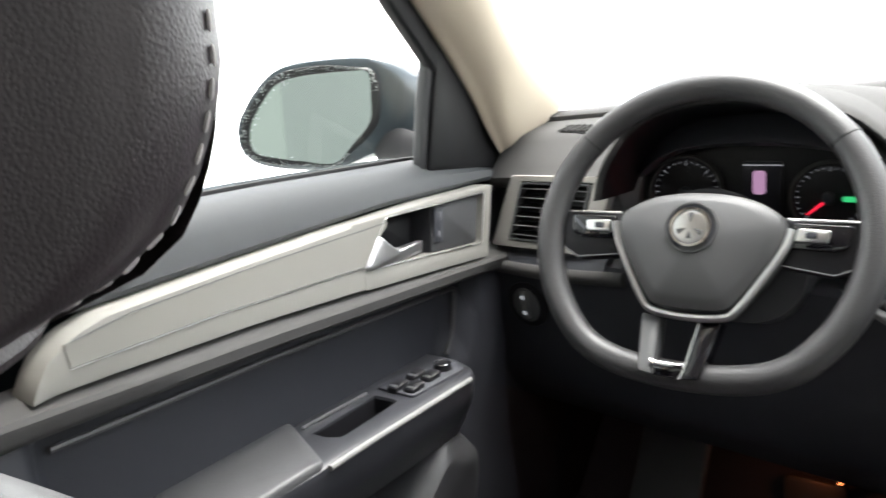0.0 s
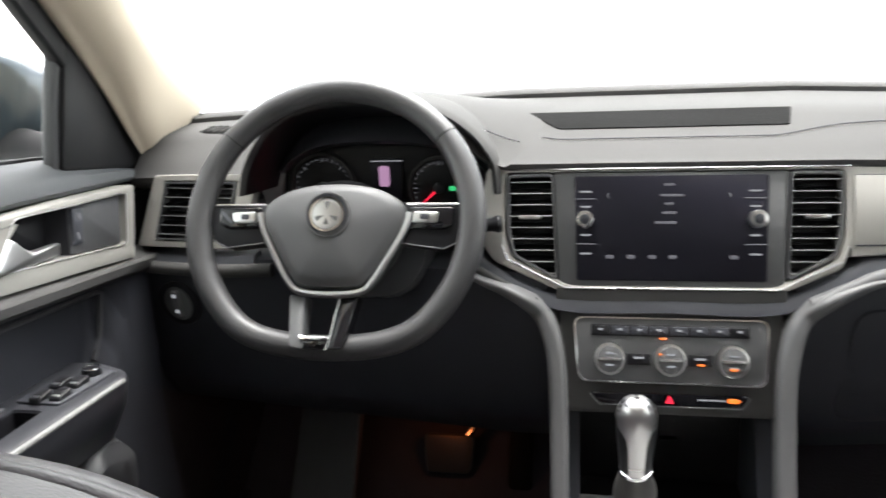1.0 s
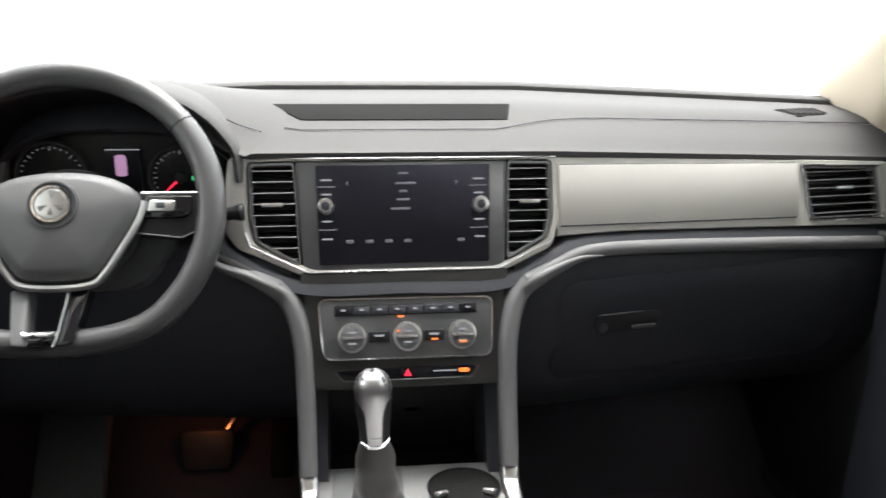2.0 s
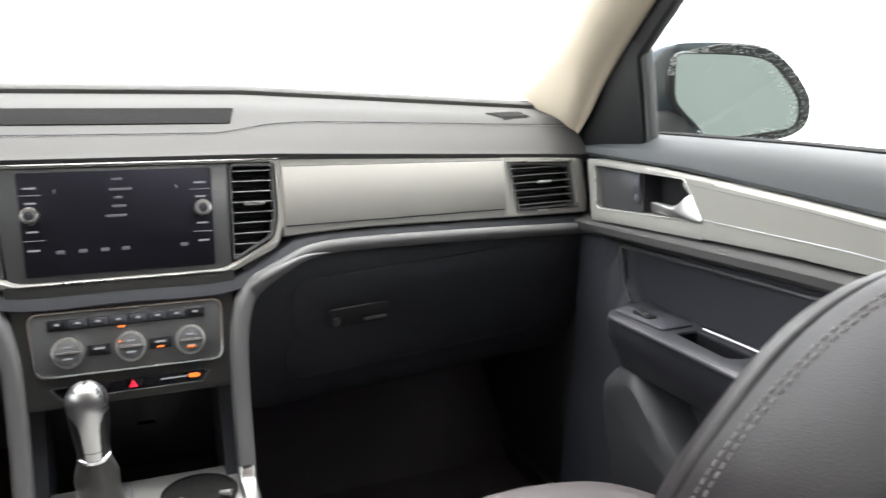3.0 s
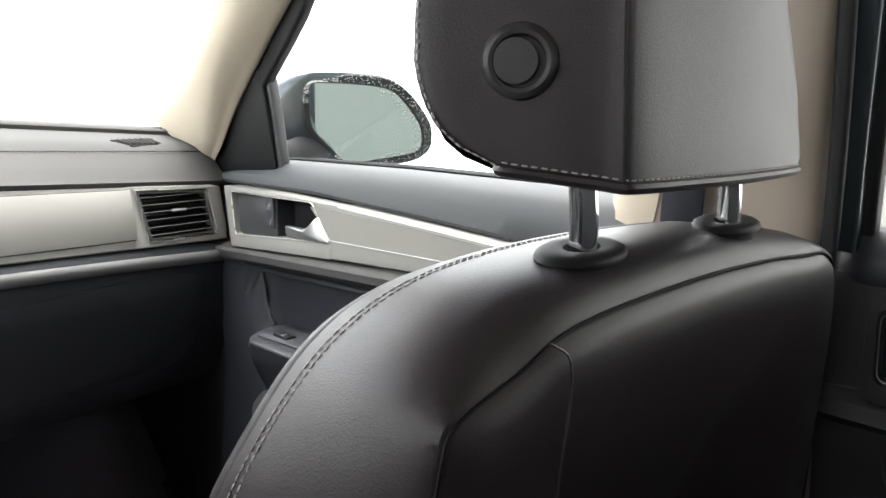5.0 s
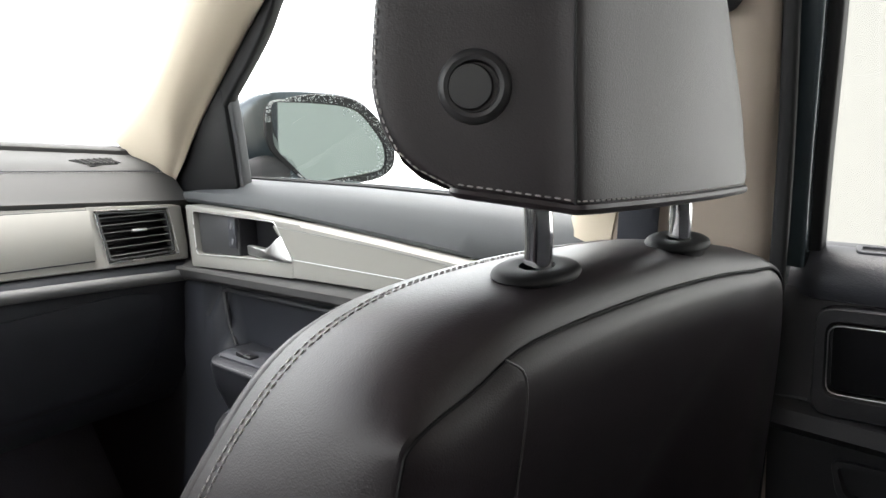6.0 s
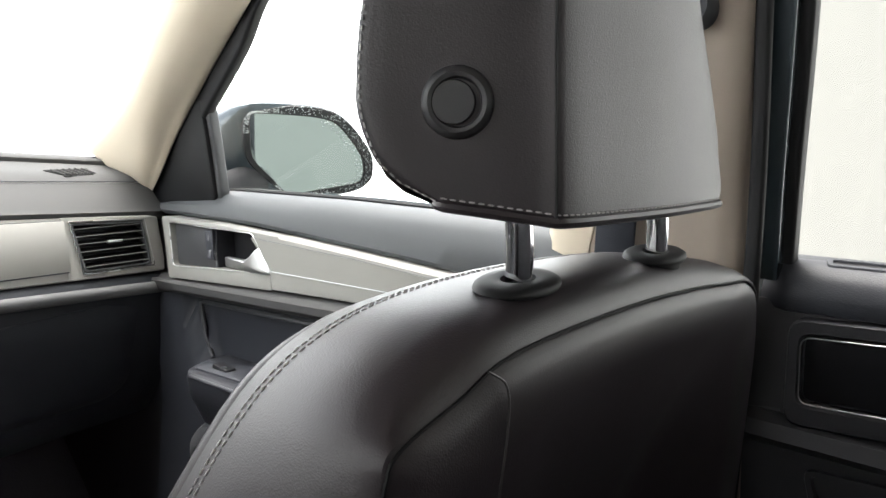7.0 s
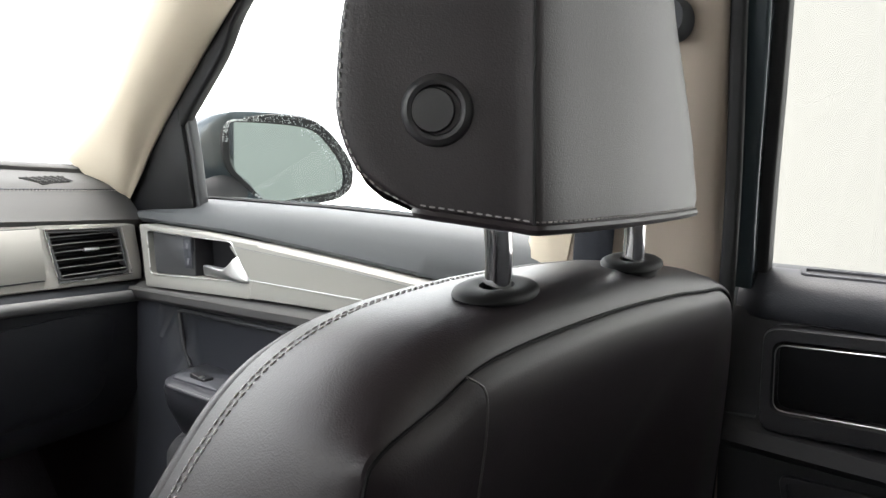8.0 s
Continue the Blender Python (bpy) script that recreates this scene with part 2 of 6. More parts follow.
# ---------------------------------------------------------------- outside
ground_bm = bmesh.new()
bmesh.ops.create_grid(ground_bm, x_segments=1, y_segments=1, size=400, matrix=Matrix.Translation((0, 0, -0.52)))
tagged(part("ground", ground_bm, CONCRETE), "pale concrete ground round the car", "ground", kind="structure")
# rear wall sections are toned to dim or brighten light on the seats
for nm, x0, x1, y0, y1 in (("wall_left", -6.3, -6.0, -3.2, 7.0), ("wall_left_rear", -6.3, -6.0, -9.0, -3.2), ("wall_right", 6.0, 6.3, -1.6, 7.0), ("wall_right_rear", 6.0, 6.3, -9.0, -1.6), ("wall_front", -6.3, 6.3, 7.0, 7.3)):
    w = tagged(part(nm, box(x0, x1, y0, y1, -0.52, 5.0 if nm == "wall_front" else 3.4, 0.02), WALL if nm == "wall_left_rear" else HALL if nm == "wall_right_rear" else WHITE), "plain glowing wall section that sets cabin light" if nm.endswith("rear") else "plain white glowing wall round the car", "wall", kind="structure")
    # added panel, dimmer than the wall, keeps the rear window view cream
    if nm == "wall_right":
        part("wall_panel", box(x0 - 0.03, x0 + 0.01, -1.4, 0.60, -0.52, 3.2, 0.01), CREAM, w, "added cream glowing panel that dims the rear window view")
# added out of view to keep sky light off the seat backs
tagged(part("hall_sky_blocker", box(-6.3, 6.3, -9.3, -1.0, 4.2, 4.5, 0.02), WALL), "added unseen ceiling that cuts sky light behind", "ceiling", kind="structure")
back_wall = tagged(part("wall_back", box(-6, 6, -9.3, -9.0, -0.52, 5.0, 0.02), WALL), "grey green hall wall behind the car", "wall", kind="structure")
part("wall_panel", box(-4.9, -2.75, -8.998, -8.94, -0.5, 3.4, 0.02), PALE, back_wall, "pale green roller door")
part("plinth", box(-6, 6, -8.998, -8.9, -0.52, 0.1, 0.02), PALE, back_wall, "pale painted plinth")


# ---------------------------------------------------------------- dashboard
def yf(x):
    """How far ahead the upper edge of the dashboard's face lies."""
    a = max(0.0, abs(x) - 0.19)
    return 0.002 + 0.15 * a


def zf(x):
    return 0.694 - 0.022 * max(0.0, abs(x) - 0.19) / 0.52


LEAN = 0.27


def face(x, z, w=0.0):
    """A point of the dashboard's leaning face, w metres out towards the cabin."""
    return Vector((x, yf(x) - (0.69 - z) * LEAN - w * 0.965, z + w * 0.26))


def shelf(x, f):
    """A point of the dashboard's top, from its edge (f = 0) to the ledge under the windscreen (f = 1)."""
    y0, z0 = yf(x) - 0.004, zf(x)
    y1 = 0.25 - 0.03 * (x / 0.7) ** 2
    prof = [(0, 0.0), (0.04, 0.004), (0.12, 0.0145), (0.31, 0.034), (0.47, 0.0505), (0.68, 0.059), (1.0, 0.066)]
    return Vector((x, y0 + (y1 - y0) * f, z0 + ease(f, prof)))


dash = thing("dashboard", (0, 0.1, 0.5), "grey soft plastic dashboard with champagne silver trim", "dashboard")
XS = [-0.735 + 1.47 * i / 70 for i in range(71)]
fs = [0, 0.02, 0.05, 0.1, 0.18, 0.25, 0.31, 0.4, 0.47, 0.6, 0.8, 1.0]
for x0, x1, n in ((-0.735, -0.522, 14), (-0.204, 0.735, 48)):
    rows = []
    for i in range(n + 1):
        x = x0 + (x1 - x0) * i / n
        e = shelf(x, 0)
        row = [e + Vector((0, 0.03, -0.02)), e + Vector((0, 0.006, -0.012)), e + Vector((0, 0.0005, -0.006))]
        row += [shelf(x, f) for f in fs]
        row += [shelf(x, 1) + Vector((0, 0.01, -0.05))]
        rows.append(row)
    part("upper_pad", grid(rows, close=True, caps=True), PAD, dash)
rows = []
for i in range(21):
    x = -0.53 + 0.34 * i / 20
    rows.append([shelf(x, 0.5) + Vector((0, 0, -0.02))] + [shelf(x, f) for f in (0.5, 0.6, 0.8, 1.0)] + [shelf(x, 1) + Vector((0, 0.01, -0.05))])
part("upper_pad", grid(rows, close=True, caps=True), PAD, dash)
rows = []
for x in XS:
    a = shelf(x, 1) + Vector((0, -0.004, 0))
    rows.append([a + Vector((0, 0.004, -0.02)), a + Vector((0, 0, -0.002)), a + Vector((0, 0.001, 0.006)), a + Vector((0, 0.005, 0.0095)), a + Vector((0, 0.08, 0.012)),
                 a + Vector((0, 0.36, -0.03)), a + Vector((0, 0.36, -0.06))])
part("windscreen_ledge", grid(rows, close=True, caps=True), PAD, dash, "dark grey ledge under the windscreen")
# seam with two rows of stitches over the pad
seam = []
for x in XS:
    f = ease(abs(x), [(0, 0.205), (0.13, 0.205), (0.2, 0.30), (0.26, 0.34), (0.7, 0.40)])
    if x > -0.16:
        seam.append(shelf(x, f))
part("seam", tube([p + Vector((0, 0, 0.0002)) for p in seam], 0.0011, 6), DARK, dash)
part("stitching", stitches([p + Vector((0, -0.004, -0.0008)) for p in seam], 0.0035, 0.0022, 0.0006), THREAD, dash)
# loudspeaker grille
so = [(-0.170, 0.472), (0.158, 0.472), (0.147, 0.300), (-0.128, 0.300)]
part("speaker_grille", slab(soften(so, 0.008), lambda u, v, w: shelf(u, v) + Vector((0, -0.3 * w, w + 0.0015)), 0.01, 0.001), GRILLE, dash, "black perforated loudspeaker grille")
# side demister grilles
for s in (-1, 1):
    go = [(s * 0.575, 0.60), (s * 0.655, 0.72), (s * 0.652, 0.52), (s * 0.60, 0.44)]
    g = part("demister_grille", slab(soften(go, 0.01), lambda u, v, w: shelf(u, v) + Vector((0, 0, w + 0.0012)), 0.006, 0.001), GRILLE, dash, "black slotted demister grille")
    for i in range(6):
        u = s * (0.588 + 0.011 * i)
        f0, f1 = 0.47 + 0.012 * i, 0.60 + 0.02 * i
        part("slat", tube([shelf(u + s * 0.012, f0) + Vector((0, 0, 0.002)), shelf(u, min(f1, 0.68)) + Vector((0, 0, 0.002))], 0.0014, 6), PAD, g)


# ---- silver trim
def zb_right(x):
    return ease(x, [(0.19, 0.588), (0.3, 0.590), (0.71, 0.578)])


rows = []
for i in range(41):
    x = 0.196 + (0.549 - 0.196) * i / 40
    zt, zb = zf(x) - 0.006, zb_right(x)
    rows.append([face(x, zt, -0.02), face(x, zt, -0.003), face(x, zt - 0.0015, 0), face(x, zt - 0.012, 0.001), face(x, (zt + zb) / 2, 0.002), face(x, zb + 0.01, 0.001), face(x, zb + 0.0015, 0), face(x, zb, -0.003), face(x, zb, -0.02)])
part("trim_panel", grid(rows, close=True, caps=True), LIT_SILVER, dash, "champagne silver trim panel")
rows = []
for i in range(31):
    x = 0.199 + (0.553 - 0.199) * i / 30
    zt, zb = ease(x, [(0.19, 0.676), (0.56, 0.6675)]), ease(x, [(0.19, 0.601), (0.56, 0.5955)])
    rows.append([face(x, zt, 0.001), face(x, zt, 0.003), face(x, zt - 0.001, 0.0036), face(x, (zt + zb) / 2, 0.004), face(x, zb + 0.001, 0.0036), face(x, zb, 0.003), face(x, zb, 0.001)])
part("trim_insert", grid(rows, close=True, caps=True), LIT_SILVER, dash, "champagne metal-look insert with fine edge lines")
part("edge_line", tube([face(0.2 + 0.35 * i / 20, ease(0.2 + 0.35 * i / 20, [(0.19, 0.6005), (0.56, 0.595)]), 0.0025) for i in range(21)], 0.0011, 6), DARK, dash)
part("edge_line", tube([face(0.2 + 0.35 * i / 20, ease(0.2 + 0.35 * i / 20, [(0.19, 0.6765), (0.56, 0.668)]), 0.0025) for i in range(21)], 0.0007, 6), GREY, dash)
# middle frame round the vents and the screen
outer = [(-0.212, 0.689), (0.196, 0.689), (0.197, 0.603), (0.187, 0.576), (0.118, 0.5455), (-0.122, 0.5465), (-0.203, 0.581), (-0.222, 0.606)]
inner = [(-0.190, 0.6835), (0.190, 0.6835), (0.190, 0.613), (0.182, 0.5865), (0.116, 0.5545), (-0.113, 0.5545), (-0.182, 0.5865), (-0.190, 0.613)]
part("center_frame", frame_ring(soften(outer, 0.008), soften(inner, 0.008), lambda u, v, w: face(u, v, w + 0.001), 0.02, 0.0015), LIT_SILVER, dash, "champagne silver frame round vents and screen")
part("chrome_line", tube([face(u, v, 0.003) for u, v in ((-0.193, 0.60), (-0.186, 0.583), (-0.118, 0.5515), (0.118, 0.5515), (0.186, 0.583), (0.193, 0.60))], 0.0011, 6), SATIN, dash)
part("chrome_line", tube([face(u, 0.6865, 0.0025) for u in (-0.205, -0.1, 0, 0.1, 0.195)], 0.0009, 6), SATIN, dash)
# left frame round the outer vent
lo = [(-0.692, 0.6765), (-0.528, 0.6795), (-0.536, 0.640), (-0.552, 0.592), (-0.566, 0.580), (-0.718, 0.579)]
li = [(-0.675, 0.6685), (-0.557, 0.6700), (-0.562, 0.640), (-0.572, 0.602), (-0.579, 0.5885), (-0.690, 0.5875)]
part("side_frame", frame_ring(soften(lo, 0.006), soften(li, 0.004), lambda u, v, w: face(u, v, w + 0.001), 0.02, 0.0015), LIT_SILVER, dash, "champagne silver frame round the outer vent")


def vent(outline, name_label, slats, tab):
    """A dashboard vent: dark box behind, rim and level blades."""
    us, vs = [p[0] for p in outline], [p[1] for p in outline]
    v = part("air_vent", slab(soften(outline, 0.005), lambda a, b, w: face(a, b, w - 0.014), 0.02, 0.001), BLACK, dash, name_label)
    grow = []
    cx, cy = sum(us) / len(us), sum(vs) / len(vs)
    for a, b in outline:
        d = math.hypot(a - cx, b - cy)
        grow.append((cx + (a - cx) * (1 - 0.004 / d), cy + (b - cy) * (1 - 0.004 / d)))
    part("rim", frame_ring(soften(outline, 0.005), soften(grow, 0.005), lambda a, b, w: face(a, b, w + 0.003), 0.018, 0.001), GREY, v, "grey rim with a bright edge")

    def span(z):
        hit = []
        n = len(outline)
        for i in range(n):
            (a, b), (c, d) = outline[i], outline[(i + 1) % n]
            if (b - z) * (d - z) < 0:
                hit.append(a + (c - a) * (z - b) / (d - b))
        return min(hit) + 0.003, max(hit) - 0.003

    lo_z, hi_z = min(vs), max(vs)
    for k in range(slats):
        z = hi_z - (hi_z - lo_z) * (k + 0.75) / (slats + 0.35)
        a, b = span(z)
        rows = [[face(x, z + 0.0068, -0.012), face(x, z + 0.0006, 0.0002), face(x, z, 0.0008), face(x, z - 0.0006, 0.0002), face(x, z + 0.0054, -0.012)] for x in (a, (a + b) / 2, b)]
        part("slat", grid(rows, close=True, caps=True), BLACK, v)
        # lighter bead paints the light caught by the black blade's front edge
        part("edge", tube([face(a, z, 0.0010), face((a + b) / 2, z, 0.0010), face(b, z, 0.0010)], 0.00085, 6), SLAT, v, "grey bead painting the lit edge of the blade")
    a, b = tab
    part("tab", slab(rounded(0.026, 0.0045, 0.002), lambda p, q, w: face(a + p, b + q, w + 0.005), 0.006, 0.001), SATIN, v, "satin chrome slider tab")
    return v


vent([(-0.187, 0.681), (-0.133, 0.682), (-0.127, 0.560), (-0.179, 0.5865), (-0.187, 0.617)], "black louvred air vent", 9, (-0.160, 0.632))
vent([(0.133, 0.682), (0.187, 0.681), (0.187, 0.615), (0.179, 0.5875), (0.129, 0.562)], "black louvred air vent", 9, (0.160, 0.632))
vent([(0.563, 0.663), (0.686, 0.658), (0.692, 0.592), (0.575, 0.592)], "black louvred outer air vent", 6, (0.632, 0.632))
vent([(-0.673, 0.6670), (-0.559, 0.6685), (-0.565, 0.635), (-0.580, 0.5900), (-0.688, 0.5890)], "black louvred outer air vent", 6, (-0.622, 0.630))
part("chrome_line", tube([face(u, v, 0.003) for u, v in ((0.561, 0.6655), (0.69, 0.661), (0.697, 0.588), (0.572, 0.5885), (0.561, 0.6655))], 0.0012, 6), SATIN, dash)

vo = [(0.5485, zf(0.5485) - 0.006), (0.700, zf(0.7) - 0.006), (0.717, zf(0.717) - 0.009), (0.719, 0.60), (0.716, 0.5785), (0.5485, 0.5830)]
vi = [(0.5615, 0.6655), (0.640, 0.662), (0.688, 0.660), (0.694, 0.62), (0.6945, 0.589), (0.5735, 0.589)]
part("side_frame", frame_ring(soften(vo, 0.003), soften(vi, 0.003), lambda u, v, w: face(u, v, w + 0.001), 0.02, 0.0015), LIT_SILVER, dash, "champagne silver frame round the outer vent")
# ---- bands under the trim
band = [(-0.228, 0.0, 0.604), (-0.205, 0.0, 0.575), (-0.124, 0.0, 0.540), (0, 0, 0.5385), (0.120, 0.0, 0.539), (0.190, 0.0, 0.570), (0.22, 0, 0.581), (0.30, 0, 0.583), (0.5, 0, 0.578), (0.735, 0, 0.568)]
band_l = [(-0.735, 0, 0.565), (-0.60, 0, 0.567), (-0.53, 0, 0.572)]


def band_mesh(ctrl, n, h1, h2):
    rows = []
    pts = spline(ctrl, n)
    for p in pts:
        x, z = p.x, p.z
        rows.append([face(x, z + 0.01, -0.02), face(x, z + 0.004, -0.004), face(x, z, 0.0), face(x, z - h1, 0.004), face(x, z - h1 - 0.002, -0.01), face(x, z - h1 - 0.002, -0.03)])
    return grid(rows, close=True, caps=True)


part("lower_band", band_mesh(band, 60, 0.014, 0), DARK, dash, "dark grey band under the silver trim")
part("lower_band", band_mesh(band_l, 16, 0.012, 0), DARK, dash, "dark grey band under the silver trim")


def lip(ctrl, n, r):
    rows = []
    for p in spline(ctrl, n):
        c = face(p.x, p.z, 0.006)
        rows.append([c + Vector((0, 0.9 * r * math.cos(a) - 0.0, r * math.sin(a))) for a in [math.tau * k / 12 for k in range(12)]])
    return grid(rows, close=True, caps=True)


part("lower_lip", lip([(0.15, 0, 0.534), (0.19, 0, 0.552), (0.235, 0, 0.5665), (0.32, 0, 0.568), (0.5, 0, 0.562), (0.73, 0, 0.552)], 40, 0.0095), RAIL, dash, "grey rounded lip over the glove box")
part("lower_lip", lip([(-0.73, 0, 0.552), (-0.6, 0, 0.5505), (-0.50, 0, 0.556)], 16, 0.0095), PAD, dash, "grey rounded lip under the outer vent")
part("lower_lip", lip([(-0.245, 0, 0.583), (-0.215, 0, 0.567), (-0.15, 0, 0.534)], 16, 0.006), PAD, dash, "grey rounded lip")

# lower dashboard, dark, from the lip down and away from the cabin
for x0, x1, nm in ((-0.735, -0.14, "knee_panel"), (0.14, 0.735, "lower_panel")):
    rows = []
    for i in range(31):
        x = x0 + (x1 - x0) * i / 30
        y = face(x, 0.55, 0).y
        rows.append([Vector((x, y + 0.12, 0.575)), Vector((x, y + 0.008, 0.568)), Vector((x, y + 0.004, 0.545)), Vector((x, y + 0.002, 0.52)), Vector((x, y + 0.02, 0.44)), Vector((x, y + 0.06, 0.36)),
                     Vector((x, y + 0.10, 0.31)), Vector((x, y + 0.16, 0.295)), Vector((x, y + 0.34, 0.30))])
    part(nm, grid(rows, close=True, caps=True), DARK, dash, "dark plastic lower dashboard")


def low(x, z, w=0.0):
    y = face(x, 0.55, 0).y + ease(z, [(0.36, 0.06), (0.44, 0.02), (0.52, 0.002), (0.545, 0.004)])
    return Vector((x, y - w, z + 0.2 * w))


gb = [(0.205, 0.527), (0.60, 0.540), (0.66, 0.53), (0.66, 0.39), (0.63, 0.37), (0.22, 0.365), (0.20, 0.39)]
rows = [[low(a, b, 0.0) for a, b in soften(gb, 0.02)], [low(a, b, 0.003) for a, b in soften(gb, 0.02)]]
cxg, cyg = 0.43, 0.45
for f, w in ((0.985, 0.005), (0.8, 0.006), (0.5, 0.006)):
    rows.append([low(cxg + (a - cxg) * f, cyg + (b - cyg) * f, w) for a, b in soften(gb, 0.02)])
lid = part("glove_box_lid", grid(rows, close=True, caps=True), DARK, dash, "dark closed glove box lid")
part("latch", slab(rounded(0.095, 0.03, 0.008), lambda u, v, w: low(0.302 + u, 0.463 + v, w + 0.0072), 0.006, 0.0012), REAR, lid, "black latch plate")
part("latch_bar", slab(rounded(0.034, 0.005, 0.002), lambda u, v, w: low(0.326 + u, 0.455 + v, w + 0.012), 0.005, 0.0015), GREY, lid, "grey finger bar")
part("lock", slab(rounded(0.012, 0.014, 0.005), lambda u, v, w: low(0.266 + u, 0.457 + v, w + 0.011), 0.004, 0.001), LOWER, lid)
part("latch_edge", tube([low(0.258, 0.4765, 0.009), low(0.322, 0.4785, 0.009)], 0.0008, 6), GREY, lid)
# lighting switch
sw = part("light_switch", slab([(0.034 * math.cos(a), 0.034 * math.sin(a)) for a in [math.tau * k / 24 for k in range(24)]], lambda u, v, w: low(-0.657 + u, 0.498 + v, w + 0.006), 0.012, 0.002), BLACK, dash, "round black light switch")
part("switch_face", slab([(0.022 * math.cos(a), 0.026 * math.sin(a)) for a in [math.tau * k / 24 for k in range(24)]], lambda u, v, w: low(-0.657 + u, 0.498 + v, w + 0.009), 0.005, 0.002), GREY, sw)
part("switch_bar", slab(rounded(0.010, 0.042, 0.004), lambda u, v, w: low(-0.655 + u, 0.499 + v, w + 0.017), 0.010, 0.002), SLAT, sw, "bright turning bar")
for v0 in (0.012, -0.012):
    part("switch_mark", slab(rounded(0.007, 0.006, 0.002), lambda u, v, w: low(-0.655 + u, 0.499 + v0 + v, w + 0.0176), 0.001, 0.0003), LABEL, sw)

# added hidden shelf that stops footwell lamp light leaking up to the gauges
part("lamp_light_blocker", box(-0.73, -0.15, 0.10, 0.575, 0.548, 0.565, 0.003), BLACK, dash)

# ---- instrument cluster and hood
hood = thing("instrument_cluster", (-0.378, 0.05, 0.66), "black instrument cluster with two round gauges under a hood", "instrument cluster")
arc = [(-0.525, 0.660), (-0.518, 0.690), (-0.505, 0.716), (-0.482, 0.744), (-0.450, 0.763), (-0.41, 0.7725), (-0.36, 0.7745), (-0.31, 0.770), (-0.263, 0.757), (-0.227, 0.732), (-0.204, 0.702), (-0.199, 0.682), (-0.198, 0.660)]
arc = [(p.x, p.y) for p in spline([(a, b, 0) for a, b in arc], 48)]


def arch(y, out, drop=0.0):
    return [Vector((-0.362 + (x + 0.362) * (1 + out / 0.19), y, 0.66 + (z - 0.66) * (1 + out / 0.11) - drop)) for x, z in arc]


rows = [arch(0.10, -0.022), arch(0.03, -0.012), arch(-0.012, -0.004), arch(-0.016, 0.0), arch(-0.012, 0.0035), arch(0.0, 0.006), arch(0.05, 0.010, 0.001), arch(0.12, 0.012, 0.004), arch(0.24, 0.012, 0.022), arch(0.26, -0.03, 0.03)]
part("hood", grid(rows, close=False), PAD, hood, "grey stitched hood over the gauges")
part("hood_lining", grid([arch(0.098, -0.024), arch(0.03, -0.0135), arch(-0.008, -0.006), arch(-0.004, -0.0075), arch(0.03, -0.015), arch(0.098, -0.026)], close=False), BLACK, hood)
FLANK = [(0, 1.0), (0.2, 0.92), (0.36, 0.78), (0.50, 0.59), (0.62, 0.40), (0.73, 0.235), (0.83, 0.11), (0.91, 0.038), (0.97, 0.006), (1.0, -0.015)]


def flank(y, k):
    """The hood's inner side, sloping down onto the dashboard pad; k runs from the crown to the pad."""
    end = ease(y, [(-0.012, -0.190), (0.03, -0.165), (0.10, -0.140), (0.22, -0.12)])
    x = -0.33 + (end + 0.33) * k
    f = max(0.0, min(1.0, (y - yf(x) + 0.004) / (0.25 - yf(x))))
    zp = shelf(x, f).z
    top = ease(y, [(-0.012, 0.776), (0.0, 0.7815), (0.12, 0.782), (0.22, 0.766)])
    return Vector((x, y, zp + (top - zp) * ease(k, FLANK)))


ks = [i / 24 for i in range(25)]
rows = [[flank(-0.012, k) + Vector((0, 0.012, -0.006)) for k in ks], [flank(-0.012, k) + Vector((0, 0.001, -0.001)) for k in ks]]
rows += [[flank(y, k) for k in ks] for y in (-0.006, 0.005, 0.03, 0.06, 0.10, 0.15, 0.19, 0.22)]
part("hood_flank", grid(rows), PAD, hood, "grey flank of the hood running into the dashboard")
line = [flank(0.022 + 0.02 * k, k) + Vector((0, 0, 0.0006)) for k in ks[1:23]]
part("seam", tube(line, 0.0010, 6), DARK, hood)
part("stitching", stitches([p + Vector((0, -0.006, 0)) for p in line], 0.0035, 0.0022, 0.0006), THREAD, hood)
cl = [(-0.362 + (x + 0.362) * 0.93, 0.66 + (z - 0.66) * 0.90) for x, z in arc] + [(-0.215, 0.58), (-0.51, 0.58)]
part("cluster_face", slab(cl, lambda u, v, w: Vector((u, 0.088 - w, v)), 0.01, 0.001), BLACK, hood)
part("cluster_brow", grid([[Vector((-0.362 + (x + 0.362) * k, y, 0.660 + (z - 0.66) * h)) for x, z in arc[5:-5]] for k, h, y in ((0.86, 0.47, 0.087), (0.87, 0.48, 0.060), (0.88, 0.52, 0.055), (0.90, 0.62, 0.060), (0.93, 0.84, 0.087))]), DARK, hood, "dark brow over the gauges")
part("cluster_cheek", slab([(-0.530, 0.684), (-0.497, 0.684), (-0.504, 0.640), (-0.520, 0.635)], lambda u, v, w: Vector((u, 0.046 - w + (u + 0.53) * 0.9, v)), 0.02, 0.003), GREY, hood, "grey cheek beside the gauges")


